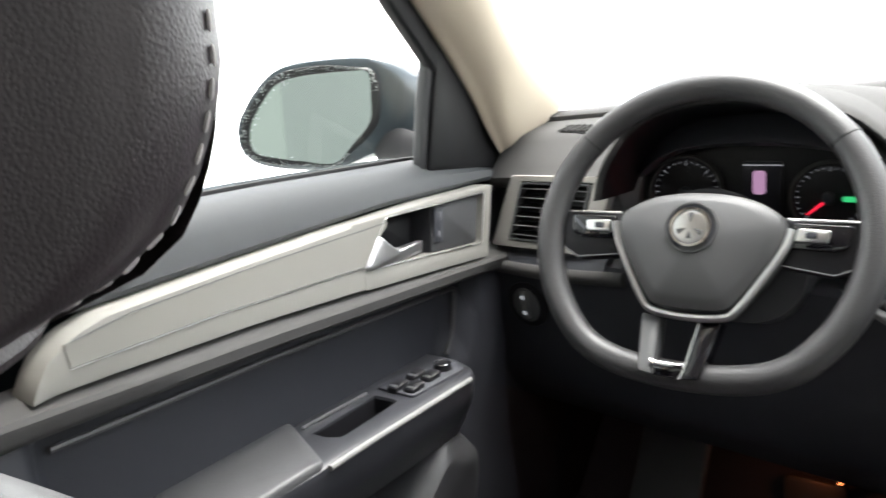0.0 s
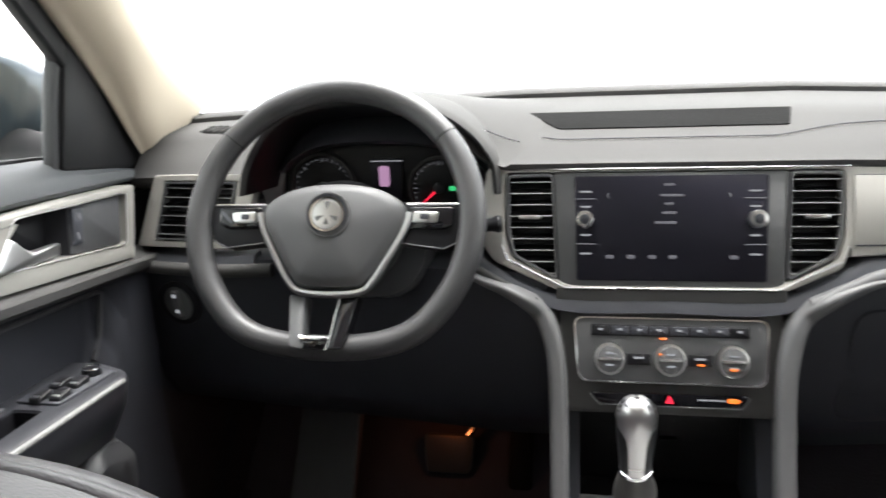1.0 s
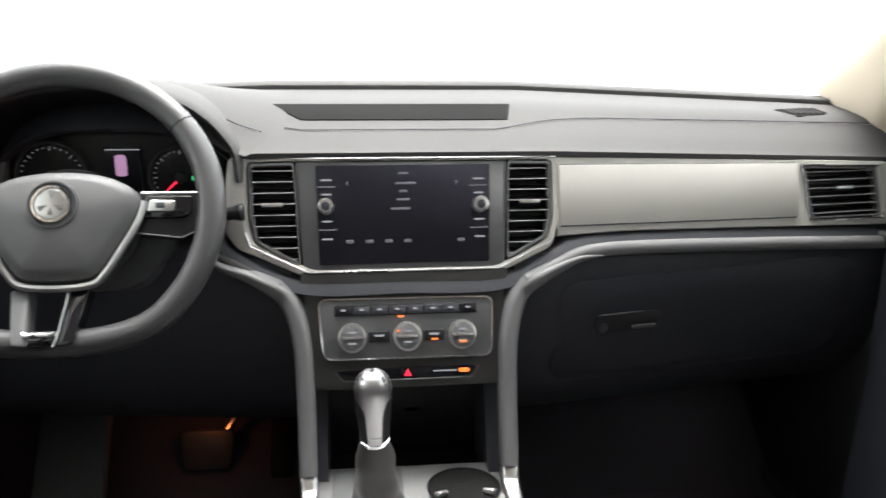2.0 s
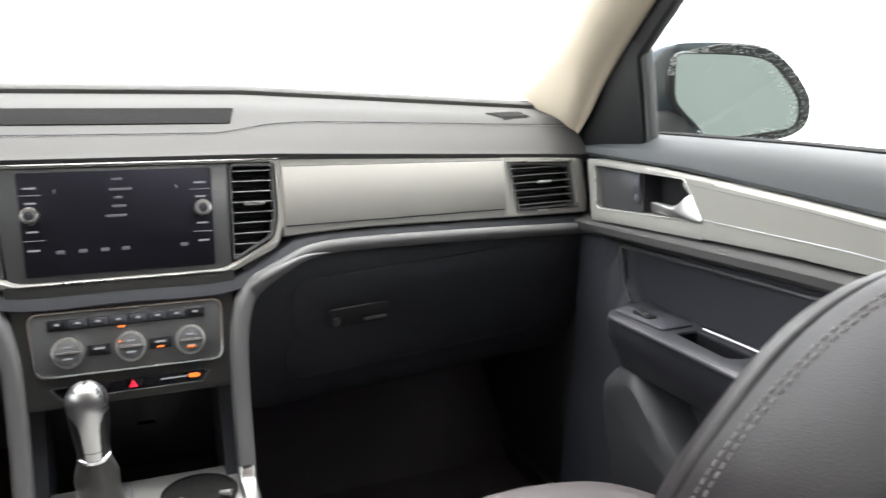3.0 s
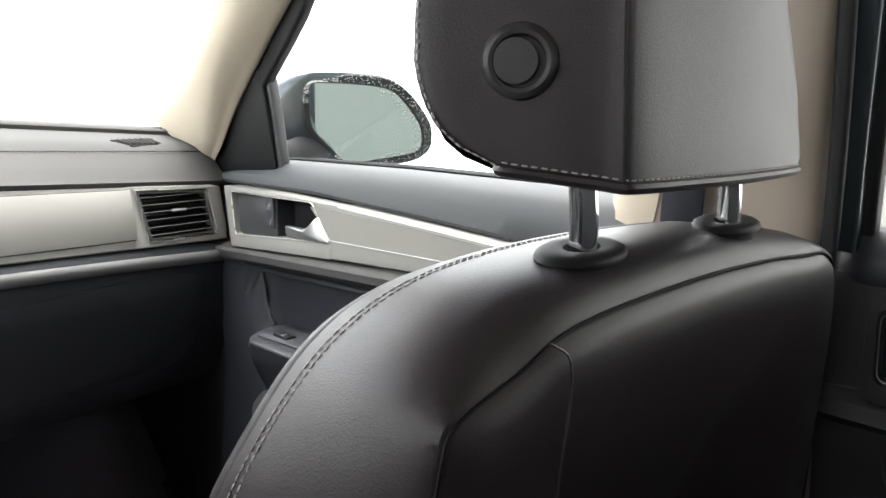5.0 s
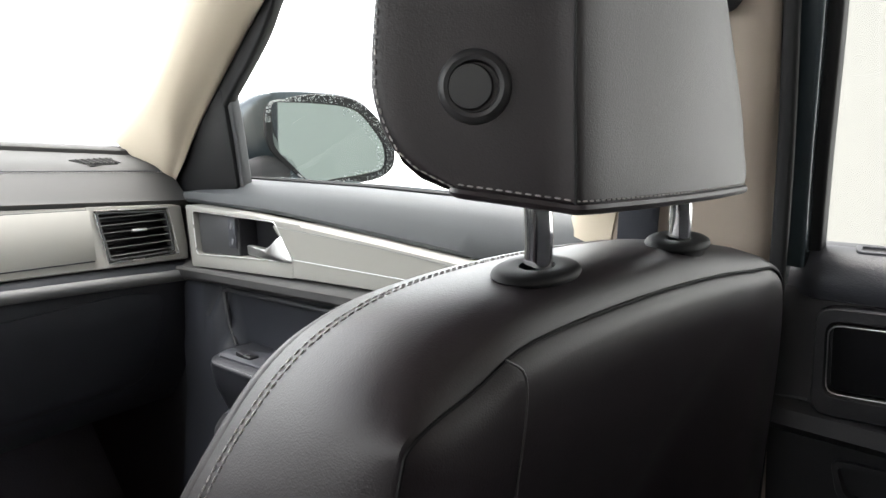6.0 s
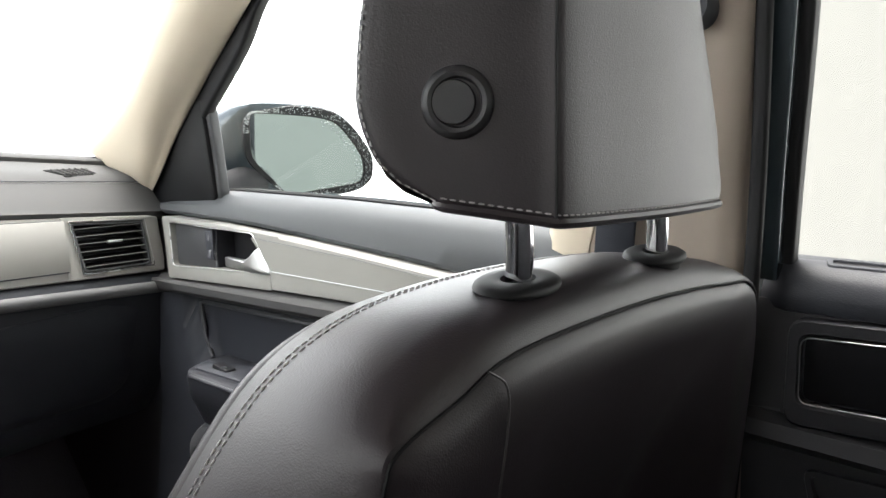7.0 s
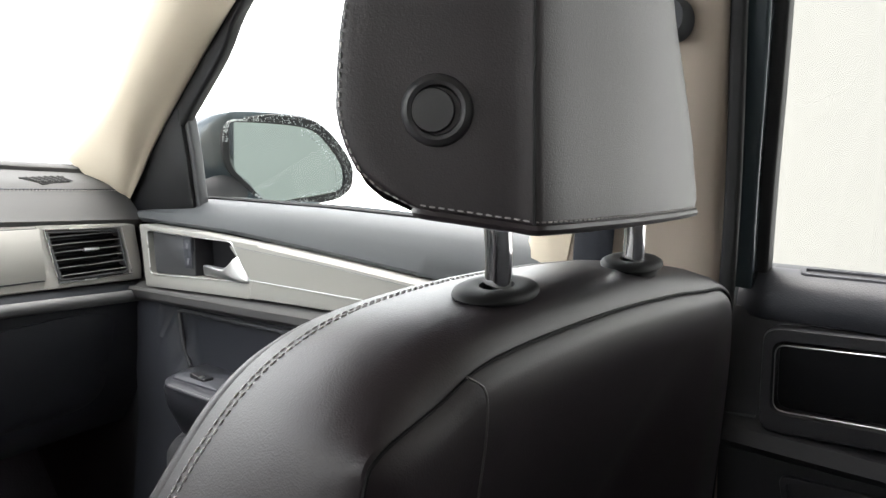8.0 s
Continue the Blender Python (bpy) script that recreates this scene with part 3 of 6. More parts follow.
def gauge(cx, cz, r, needle, sweep_to):
    def put(u, v, w):
        return Vector((cx + u, 0.083 - w, cz + v))
    circ = [(math.cos(math.tau * k / 40), math.sin(math.tau * k / 40)) for k in range(40)]
    g = part("gauge", slab([(r * a, r * b) for a, b in circ], lambda u, v, w: put(u, v, w), 0.01, 0.001), BLACK, hood, "round black gauge")
    part("gauge_ring", frame_ring([(r * 1.03 * a, r * 1.03 * b) for a, b in circ], [(r * 0.93 * a, r * 0.95 * b) for a, b in circ], lambda u, v, w: put(u, v, w + 0.006), 0.012, 0.002), PAD, g)
    for k in range(25):
        a = radians(225 - 270 * k / 24)
        ln = 0.12 if k % 4 == 0 else 0.06
        p0, p1 = (r * 0.86 * math.cos(a), r * 0.86 * math.sin(a)), (r * (0.86 - ln) * math.cos(a), r * (0.86 - ln) * math.sin(a))
        part("tick", tube([put(*p0, 0.001), put(*p1, 0.001)], 0.0006, 5), FAINT, g)
    a = radians(needle)
    part("needle", tube([put(0, 0, 0.004), put(r * 0.72 * math.cos(a), r * 0.72 * math.sin(a), 0.004)], [0.002, 0.0009], 6), RED, g, "red needle")
    part("needle_cap", slab([(0.0075 * p, 0.0075 * q) for p, q in circ], lambda u, v, w: put(u, v, w + 0.008), 0.006, 0.002), DARK, g)
    return g


gauge(-0.447, 0.656, 0.045, 228, 0)
g2 = gauge(-0.286, 0.653, 0.041, 222, 0)
part("green_light", slab(rounded(0.016, 0.006, 0.002), lambda u, v, w: Vector((-0.264 + u, 0.078 - w, 0.6525 + v)), 0.002, 0.0005), GREEN, g2, "lit green indicator")
disp = part("display", slab(rounded(0.044, 0.060, 0.003), lambda u, v, w: Vector((-0.358 + u, 0.082 - w, 0.664 + v)), 0.004, 0.001), SCREEN, hood, "small dark colour display")
part("display_car", slab(rounded(0.0145, 0.028, 0.004), lambda u, v, w: Vector((-0.3605 + u, 0.0805 - w, 0.6695 + v)), 0.001, 0.0003), PINK, disp, "pink car picture")
part("display_line", slab(rounded(0.044, 0.0012, 0.0005), lambda u, v, w: Vector((-0.357 + u, 0.0805 - w, 0.690 + v)), 0.001, 0.0003), LABEL, disp)

# ---- infotainment screen
radio = thing("infotainment_screen", (0, 0, 0.62), "dark glossy touchscreen with two round knobs in a grey surround", "touchscreen")
bo = [(-0.1325, 0.6825), (0.1325, 0.6825), (0.126, 0.553), (-0.124, 0.553)]
part("surround", slab(soften(bo, 0.004), lambda u, v, w: face(u, v, w + 0.0), 0.02, 0.002), GREY, radio, "grey satin surround")
go = [(-0.1075, 0.6785), (0.1095, 0.6785), (0.1065, 0.5605), (-0.1045, 0.5605)]
part("screen_glass", slab(soften(go, 0.003), lambda u, v, w: face(u, v, w + 0.003), 0.006, 0.001), SCREEN, radio, "dark blue-black glass")
for s in (-1, 1):
    ring = [(math.cos(math.tau * k / 28), math.sin(math.tau * k / 28)) for k in range(28)]
    kn = part("knob", slab([(0.0098 * a, 0.0098 * b) for a, b in ring], lambda u, v, w: face(s * 0.0955 + u, 0.629 + v, w + 0.017), 0.015, 0.0015), SATIN, radio, "round satin chrome knob")
    part("knob_cap", slab([(0.0055 * a, 0.0055 * b) for a, b in ring], lambda u, v, w: face(s * 0.0955 + u, 0.629 + v, w + 0.0175), 0.002, 0.0005), DARK, kn)
    for z, wd in ((0.6605, 0.014), (0.6435, 0.012), (0.6115, 0.012), (0.5905, 0.013)):
        part("key_label", slab(rounded(wd, 0.0022, 0.0008), lambda u, v, w: face(s * 0.0945 + u, z + v, w + 0.0034), 0.0005, 0.0002), LABEL, radio)
    for z in (0.6525, 0.6015):
        part("key_line", slab(rounded(0.024, 0.0007, 0.0003), lambda u, v, w: face(s * 0.0945 + u, z + v, w + 0.0034), 0.0005, 0.0002), LABEL, radio)
DIM = glowing("dim_label", (0.50, 0.50, 0.60), 0.02)
for u0, z0, wd in ((0.0, 0.668, 0.012), (0.003, 0.656, 0.026), (0, 0.6465, 0.010), (0.0, 0.6365, 0.016), (-0.004, 0.6255, 0.024)):
    part("screen_text", slab(rounded(wd, 0.003, 0.001), lambda u, v, w: face(u0 + u, z0 + v, w + 0.0034), 0.0005, 0.0002), DIM, radio)
for u0 in (-0.067, -0.043, -0.019, 0.004, 0.071):
    part("screen_icon", slab(rounded(0.009, 0.0042, 0.0012), lambda u, v, w: face(u0 + u, 0.587 + v, w + 0.0034), 0.0005, 0.0002), DIM, radio)
for u0 in (-0.070, 0.068):
    d = 1 if u0 < 0 else -1
    part("screen_arrow", tube([face(u0 + d * 0.0025, 0.6585, 0.0036), face(u0, 0.656, 0.0036), face(u0 + d * 0.0025, 0.6535, 0.0036)], 0.0005, 5), LABEL, radio)


# ---- climate panel and centre stack
def stack(x, z, w=0.0):
    """The leaning face of the centre stack below the screen."""
    return Vector((x, -0.043 - (0.517 - z) * 0.345 - w * 0.945, z + w * 0.326))


centre = thing("center_console", (0, -0.15, 0.2), "dark grey centre console with silver rails and deck", "center console")
rows = []
for i in range(25):
    u = -1 + 2 * i / 24
    rows.append([stack(u * h, z, w) for h, z, w in ((0.128, 0.556, -0.06), (0.128, 0.55, 0.006), (0.128, 0.543, 0.006), (0.126, 0.530, 0.0), (0.124, 0.52, -0.002), (0.119, 0.42, -0.002), (0.119, 0.414, -0.006), (0.119, 0.414, -0.08))])
part("stack_face", grid(rows, close=True, caps=True), PAD, centre, "dark grey centre stack")
hv = thing("climate_panel", (0, -0.05, 0.48), "grey climate control panel with three round knobs", "climate control")
ho = soften([(-0.109, 0.5195), (0.110, 0.5185), (0.106, 0.4465), (-0.103, 0.4475)], 0.012)
hi_ = soften([(-0.1065, 0.517), (0.1075, 0.516), (0.1035, 0.449), (-0.1005, 0.450)], 0.0115)
part("panel", slab(ho, lambda u, v, w: stack(u, v, w + 0.004), 0.012, 0.002), GREY, hv, "grey plastic face")
part("chrome_edge", frame_ring(ho, hi_, lambda u, v, w: stack(u, v, w + 0.0055), 0.004, 0.0006), CHROME, hv, "chrome outline")
part("button_strip", slab(rounded(0.176, 0.0125, 0.001), lambda u, v, w: stack(u, 0.5045 + v, w + 0.0055), 0.003, 0.001), BLACK, hv, "black row of buttons")
for k in range(8):
    u0 = -0.077 + 0.022 * k
    part("button", slab(rounded(0.020, 0.0095, 0.001), lambda u, v, w: stack(u0 + u, 0.5045 + v, w + 0.007), 0.002, 0.0006), BLACK if k in (0, 7) else DARK, hv)
    part("button_icon", slab(rounded(0.006, 0.0025, 0.001), lambda u, v, w: stack(u0 + u, 0.5052 + v, w + 0.0073), 0.0005, 0.0002), LABEL, hv)
ring = [(math.cos(math.tau * k / 36), math.sin(math.tau * k / 36)) for k in range(36)]
for u0 in (-0.067, 0.0005, 0.068):
    kn = part("knob", slab([(0.0172 * a, 0.0172 * b) for a, b in ring], lambda u, v, w: stack(u0 + u, 0.4735 + v, w + 0.018), 0.016, 0.002), SATIN, hv, "round satin chrome knob")
    part("knob_face", slab([(0.0142 * a, 0.0142 * b) for a, b in ring], lambda u, v, w: stack(u0 + u, 0.4735 + v, w + 0.0186), 0.002, 0.0006), GREY, kn, "grey face")
    part("knob_bar", slab(rounded(0.024, 0.0024, 0.001), lambda u, v, w: stack(u0 + u, 0.4735 + v, w + 0.0205), 0.002, 0.0005), SATIN, kn)
    for dz in (0.006, -0.0065):
        part("knob_text", slab(rounded(0.010, 0.0022, 0.0008), lambda u, v, w: stack(u0 + u, 0.4735 + dz + v, w + 0.019), 0.0005, 0.0002), LABEL, kn)
for u0 in (-0.034, 0.034):
    part("key", slab(rounded(0.026, 0.0125, 0.001), lambda u, v, w: stack(u0 + u, 0.4735 + v, w + 0.006), 0.004, 0.001), BLACK, hv)
    part("key_text", slab(rounded(0.012, 0.0025, 0.0008), lambda u, v, w: stack(u0 + u, 0.4750 + v, w + 0.0064), 0.0005, 0.0002), LABEL, hv)
for u0, z0, wd in ((0.033, 0.4695, 0.008), (0.068, 0.4655, 0.009), (0.0005 - 0.012, 0.480, 0.004), (-0.008, 0.4965, 0.008)):
    part("amber_light", slab(rounded(wd, 0.0022, 0.0008), lambda u, v, w: stack(u0 + u, z0 + v, w + 0.0195), 0.0004, 0.0001), ORANGE, hv, "lit amber mark")
so2 = soften([(-0.089, 0.4375), (0.088, 0.4375), (0.078, 0.4245), (-0.078, 0.4245)], 0.006)
strip = part("switch_strip", slab(so2, lambda u, v, w: stack(u, v, w + 0.006), 0.02, 0.002), GLOSS, hv, "gloss black switch strip")
part("strip_edge", tube([stack(u, v, 0.0065) for u, v in ((-0.089, 0.436), (-0.079, 0.4238), (0.079, 0.4238), (0.088, 0.436))], 0.0006, 6), GREY, strip)
part("hazard_light", slab([(-0.0048, -0.0042), (0.0048, -0.0042), (0.0, 0.0045)], lambda u, v, w: stack(u, 0.4315 + v, w + 0.0068), 0.001, 0.0003), RED, strip, "lit red hazard triangle")
part("strip_bar", slab(rounded(0.030, 0.0016, 0.0006), lambda u, v, w: stack(0.046 + u, 0.432 + v, w + 0.0066), 0.0005, 0.0002), LABEL, strip)
part("amber_light", slab(soften([(-0.007, -0.0024), (0.004, -0.0024), (0.007, 0), (0.004, 0.0024), (-0.007, 0.0024)], 0.001), lambda u, v, w: stack(0.070 + u, 0.432 + v, w + 0.0068), 0.001, 0.0003), ORANGE, strip, "lit amber lamp")
for s in (-1, 1):
    ctrl = [face(s * 0.250, 0.568 if s > 0 else 0.583, 0.001), face(s * 0.220, 0.5645, 0.003), face(s * 0.190, 0.5535, 0.004), face(s * 0.165, 0.540, 0.005), Vector((s * 0.146, -0.041, 0.525)), Vector((s * 0.1345, -0.050, 0.503)), Vector((s * 0.1262, -0.064, 0.46)), Vector((s * 0.1235, -0.086, 0.39)), Vector((s * 0.1225, -0.111, 0.32))]
    path = spline(ctrl, 44)
    rows = []
    for i, p in enumerate(path):
        t = (path[min(i + 1, 43)] - path[max(i - 1, 0)]).normalized()
        side = t.cross(Vector((0, 1, 0.3))).normalized()
        top = side.cross(t)
        k = 0.04 + 0.96 * min(1.0, i / 22) ** 0.8
        rows.append([p + side * a * k + top * (b * k - 0.015 * (1 - k)) for a, b in rounded(0.021, 0.030, 0.007)])
    part("rail", grid(rows, close=True, caps=True), RAIL, centre, "grey satin rail beside the stack")
    path = spline([(s * 0.1225, -0.112, 0.317), (s * 0.121, -0.15, 0.295), (s * 0.122, -0.3, 0.285), (s * 0.122, -0.62, 0.285)], 20)
    part("rail_end", sweep(path, rounded(0.022, 0.02, 0.006), up=(0, 0.3, 1)), SATIN, centre, "bright silver console rail")
    # cubby cheeks and console sides
    side = [(0.0, 0.50), (-0.095, 0.30), (-0.62, 0.28), (-0.62, 0.02), (0.25, 0.02), (0.16, 0.50)]
    part("side_panel", slab(side, lambda u, v, w: Vector((s * (0.118 + w), u, v)), 0.018, 0.003), DARK, centre, "dark console side")
part("cubby_back", box(-0.122, 0.122, 0.02, 0.04, 0.27, 0.42, 0.004), BLACK, centre)
part("usb_socket", slab(rounded(0.024, 0.007, 0.002), lambda u, v, w: Vector((0.012 + u, 0.02 - w, 0.335 + v)), 0.004, 0.001), GREY, centre)
deck = [(-0.112, -0.064), (0.114, -0.067), (0.114, -0.62), (-0.112, -0.62)]
part("deck", slab(soften(deck, 0.012), lambda u, v, w: Vector((u, v, 0.30 + w)), 0.02, 0.003), DECK, centre, "silver grey console deck")
part("cubby_floor", box(-0.122, 0.122, -0.066, 0.03, 0.26, 0.272, 0.003), BLACK, centre)
cup = [(0.044 * math.cos(math.tau * k / 32), 0.044 * math.sin(math.tau * k / 32)) for k in range(32)]
# no well is cut: a flat matte black disc paints its shaded depth
rows = [[Vector((0.064 + a * f, -0.128 + b * f, z)) for a, b in cup] for f, z in ((1.0, 0.2995), (1.03, 0.3025), (0.98, 0.3035), (0.94, 0.3015), (0.90, 0.3012), (0.1, 0.3011))]
cupm = part("cup_holder", grid(rows, close=True, caps=True), GRILLE, centre, "flat black disc painting the dark cup holder well")
for a in (210, 330):
    part("cup_finger", tube([Vector((0.064 + 0.040 * math.cos(radians(a)), -0.128 + 0.040 * math.sin(radians(a)), 0.305)), Vector((0.064 + 0.026 * math.cos(radians(a)), -0.128 + 0.026 * math.sin(radians(a)), 0.304))], [0.005, 0.0035], 8), SATIN, cupm)
part("shift_gate", slab(rounded(0.085, 0.12, 0.008), lambda u, v, w: Vector((-0.052 + u, -0.135 + v, 0.304 + w)), 0.005, 0.0015), GREY, centre, "grey satin shift surround")

lever = thing("gear_lever", (-0.046, -0.16, 0.30), "gear lever with a satin metal knob and leather boot", "gear lever")
LT, LB = Vector((-0.046, -0.20, 0.487)), Vector((-0.042, -0.155, 0.30))
ax = (LT - LB).normalized()
prof = [(0, 0.031), (0.025, 0.0265), (0.05, 0.0235), (0.072, 0.0215), (0.088, 0.0195), (0.098, 0.0165), (0.103, 0.0145)]


def ringat(c, rx, ry, twist=0.0, wob=0.0, n=28):
    e1 = Vector((1, 0, 0))
    e2 = ax.cross(e1).normalized()
    e1 = e2.cross(ax).normalized()
    out = []
    for k in range(n):
        a = math.tau * k / n
        r = 1 + wob * math.sin(4 * a + twist) * (0.7 + 0.3 * math.sin(2 * a - 0.6 * twist))
        out.append(c + e1 * rx * r * math.cos(a) + e2 * ry * r * math.sin(a))
    return out


rows = []
for h, r in [(p.x, p.y) for p in spline([(a, b, 0) for a, b in prof], 40)]:
    fold = 1 + 0.025 * math.sin(h * 190)
    rows.append(ringat(LB + ax * h, r * fold, r * fold, h * 95, 0.13 * (1 - h / 0.112), 60))
part("boot", grid(rows, close=True, caps=True), BOOT, lever, "creased shiny leather boot")
part("collar", grid([ringat(LB + ax * h, r, r) for h, r in ((0.101, 0.0140), (0.102, 0.0168), (0.106, 0.0168), (0.107, 0.0145))], close=True, caps=True), CHROME, lever, "chrome collar")
rows = [ringat(LB + ax * h, r, r * 0.95) for h, r in [(p.x, p.y) for p in spline([(0.106, 0.0160, 0), (0.120, 0.0168, 0), (0.145, 0.0190, 0), (0.170, 0.0200, 0), (0.182, 0.0180, 0), (0.191, 0.0120, 0), (0.1945, 0.003, 0)], 18)]]
part("knob", grid(rows, close=True, caps=True), BLACK, lever, "rounded black knob")
rows = []
for h, r in [(p.x, p.y) for p in spline([(0.107, 0.0164, 0), (0.121, 0.0172, 0), (0.146, 0.0194, 0), (0.170, 0.0204, 0), (0.182, 0.0184, 0), (0.191, 0.0124, 0), (0.195, 0.003, 0)], 16)]:
    rw = []
    for k in range(9):
        a = radians(270 + (k - 4) * (6.8 if h < 0.155 else 6.8 + (h - 0.155) * 900))
        e2 = ax.cross(Vector((1, 0, 0))).normalized()
        e1 = e2.cross(ax).normalized()
        rw.append(LB + ax * h + e1 * r * math.cos(a) - e2 * r * math.sin(a) * -1.0)
    rows.append(rw)
part("knob_plate", grid(rows), KNOB, lever, "satin metal plate on the knob")
part("knob_line", tube([q + ax * 0.0002 for q in rows[2]], 0.0006, 6), CHROME, lever)

# ---------------------------------------------------------------- steering wheel
WC, WT = Vector((-0.378, -0.086, 0.643)), 0.43
WU, WN = Vector((0, math.sin(WT), math.cos(WT))), Vector((0, -math.cos(WT), math.sin(WT)))


def wheel(u, v, w=0.0):
    return WC + Vector((u, 0, 0)) + WU * v + WN * w


sw_ = thing("steering_wheel", tuple(WC), "black leather steering wheel with flat bottom and silver spokes", "steering wheel")
rim = []
for k in range(96):
    a = math.tau * k / 96
    u, v = 0.1635 * math.cos(a) - 0.004, 0.1605 * math.sin(a)
    d = -0.115 - v
    if d > 0:
        v = -0.115 - 0.05 * (1 - math.exp(-d / 0.05))
    rim.append(wheel(u, v, -0.004 * abs(math.sin(a))))
rads = [0.0148 + 0.0008 * (abs(math.cos(math.tau * k / 96)) ** 6) for k in range(96)]
part("rim", tube(rim, rads, 16, closed=True), WRAP, sw_, "black leather rim")
for a0 in (38, 142):
    a = radians(a0)
    part("rim_seam", tube([wheel(0.1635 * math.cos(a) - 0.004 + 0.0151 * math.cos(a) * math.cos(b), 0.1605 * math.sin(a) + 0.0151 * math.sin(a) * math.cos(b), -0.0025 + 0.0151 * math.sin(b)) for b in [math.tau * q / 16 for q in range(16)]], 0.0008, 5, closed=True), BLACK, sw_)
half = [(0.0, 0.0415), (0.03, 0.0395), (0.056, 0.033), (0.078, 0.020), (0.0835, 0.006), (0.078, -0.014), (0.060, -0.046), (0.046, -0.066), (0.034, -0.0765), (0.0, -0.079)]
outl = half + [(-a, b) for a, b in reversed(half[1:-1])]
outl = [(p.x + 0.001, p.y) for p in closed_spline([(a, b, 0) for a, b in outl], 64)]
part("airbag_cover", slab(outl, lambda u, v, w: wheel(u, v, w + 0.012), 0.045, 0.005, dome=0.012), COVER, sw_, "grey domed airbag cover")
half2 = [(0.0885, 0.008), (0.082, -0.014), (0.064, -0.047), (0.050, -0.070), (0.036, -0.0825), (0.0, -0.086)]
vpath = [(a + 0.0005, b) for a, b in half2] + [(-a + 0.0005, b) for a, b in reversed(half2[:-1])]
part("silver_edge", tube([wheel(p.x, p.y, 0.006) for p in spline([(a, b, 0) for a, b in vpath], 50)], 0.0043, 8), KNOB, sw_, "satin silver edge round the cover")
cir = [(math.cos(math.tau * k / 40), math.sin(math.tau * k / 40)) for k in range(40)]
em = part("emblem", slab([(0.0262 * a, 0.0262 * b) for a, b in cir], lambda u, v, w: wheel(-0.0015 + u, 0.002 + v, w + 0.0235), 0.012, 0.002), DARK, sw_, "round chrome emblem in a dark recess")
part("emblem_rim", frame_ring([(0.0262 * a, 0.0262 * b) for a, b in cir], [(0.0238 * a, 0.0238 * b) for a, b in cir], lambda u, v, w: wheel(-0.0015 + u, 0.002 + v, w + 0.0250), 0.004, 0.0012), COVER, em)
part("emblem_ring", frame_ring([(0.0205 * a, 0.0205 * b) for a, b in cir], [(0.0172 * a, 0.0172 * b) for a, b in cir], lambda u, v, w: wheel(-0.0015 + u, 0.002 + v, w + 0.0275), 0.004, 0.0012), CHROME, em)
part("emblem_disc", slab([(0.0172 * a, 0.0172 * b) for a, b in cir], lambda u, v, w: wheel(-0.0015 + u, 0.002 + v, w + 0.0265), 0.004, 0.0012, dome=0.001), SATIN, em, "plain satin disc")
for a0, reach in ((90, 0.0145), (205, 0.0135), (335, 0.0135), (270, 0.0120)):
    ca, sa = math.cos(radians(a0)), math.sin(radians(a0))
    wedge = [(reach * ca - 0.0030 * sa, reach * sa + 0.0030 * ca), (reach * ca + 0.0030 * sa, reach * sa - 0.0030 * ca), (0.0035 * ca, 0.0035 * sa)]
    part("emblem_wedge", slab(soften(wedge, 0.001), lambda u, v, w: wheel(-0.0015 + u, 0.002 + v, w + 0.0279), 0.0015, 0.0003), GREY, em, "grey recessed wedge")
for s in (-1, 1):
    sp = [(s * 0.080, 0.026), (s * 0.150, 0.026), (s * 0.152, 0.004), (s * 0.146, -0.018), (s * 0.128, -0.026), (s * 0.078, -0.020)]
    spk = part("side_spoke", slab(soften(sp, 0.006), lambda u, v, w: wheel(u, v - 0.007, w + 0.002), 0.02, 0.003), BLACK, sw_, "black side spoke")
    bar = [(s * 0.088, 0.022), (s * 0.140, 0.0215), (s * 0.138, 0.001), (s * 0.128, -0.004), (s * 0.085, -0.003)]
    part("key_plate", slab(soften(bar, 0.004), lambda u, v, w: wheel(u, v - 0.007, w + 0.006), 0.006, 0.002), GLOSS, spk, "gloss black key plate")
    key = [(s * 0.094, 0.0165), (s * 0.122, 0.0155), (s * 0.120, 0.003), (s * 0.092, 0.003)]
    part("key", slab(soften(key, 0.003), lambda u, v, w: wheel(u, v - 0.007, w + 0.009), 0.004, 0.0015), SATIN, spk, "bright key")
    part("key_mark", slab(rounded(0.010, 0.006, 0.0015), lambda u, v, w: wheel(s * 0.106 + u, 0.0028 + v, w + 0.0098), 0.001, 0.0003), DARK, spk)
    part("spoke_edge", tube([wheel(s * 0.084, 0.0185, 0.0045), wheel(s * 0.146, 0.0185, 0.003)], 0.0012, 6), SATIN, spk)
    part("lower_edge", tube([wheel(s * 0.080, -0.0265, 0.003), wheel(s * 0.128, -0.0325, 0.002), wheel(s * 0.147, -0.0235, 0.001)], 0.0010, 6), GREY, spk)
leg = [(-0.048, -0.086), (-0.040, -0.138), (-0.037, -0.1465), (-0.022, -0.1480), (-0.020, -0.143), (-0.024, -0.134), (-0.029, -0.088)]
part("lower_spoke", slab(soften(leg, 0.003), lambda u, v, w: wheel(u, v, w + 0.002 + 0.31 * max(0, -0.09 - v)), 0.022, 0.003), GREY, sw_, "satin grey lower spoke")
leg2 = [(-u - 0.0155, v) for u, v in leg]
part("lower_spoke", slab(soften(leg2, 0.003), lambda u, v, w: wheel(u, v, w + 0.002 + 0.31 * max(0, -0.09 - v)), 0.022, 0.003), GLOSS, sw_, "gloss black lower spoke")
part("spoke_line", tube([wheel(u, v, 0.0035 + 0.31 * max(0, -0.09 - v)) for u, v in ((0.0125, -0.089), (0.0075, -0.140), (0.005, -0.149))], 0.0010, 6), KNOB, sw_)
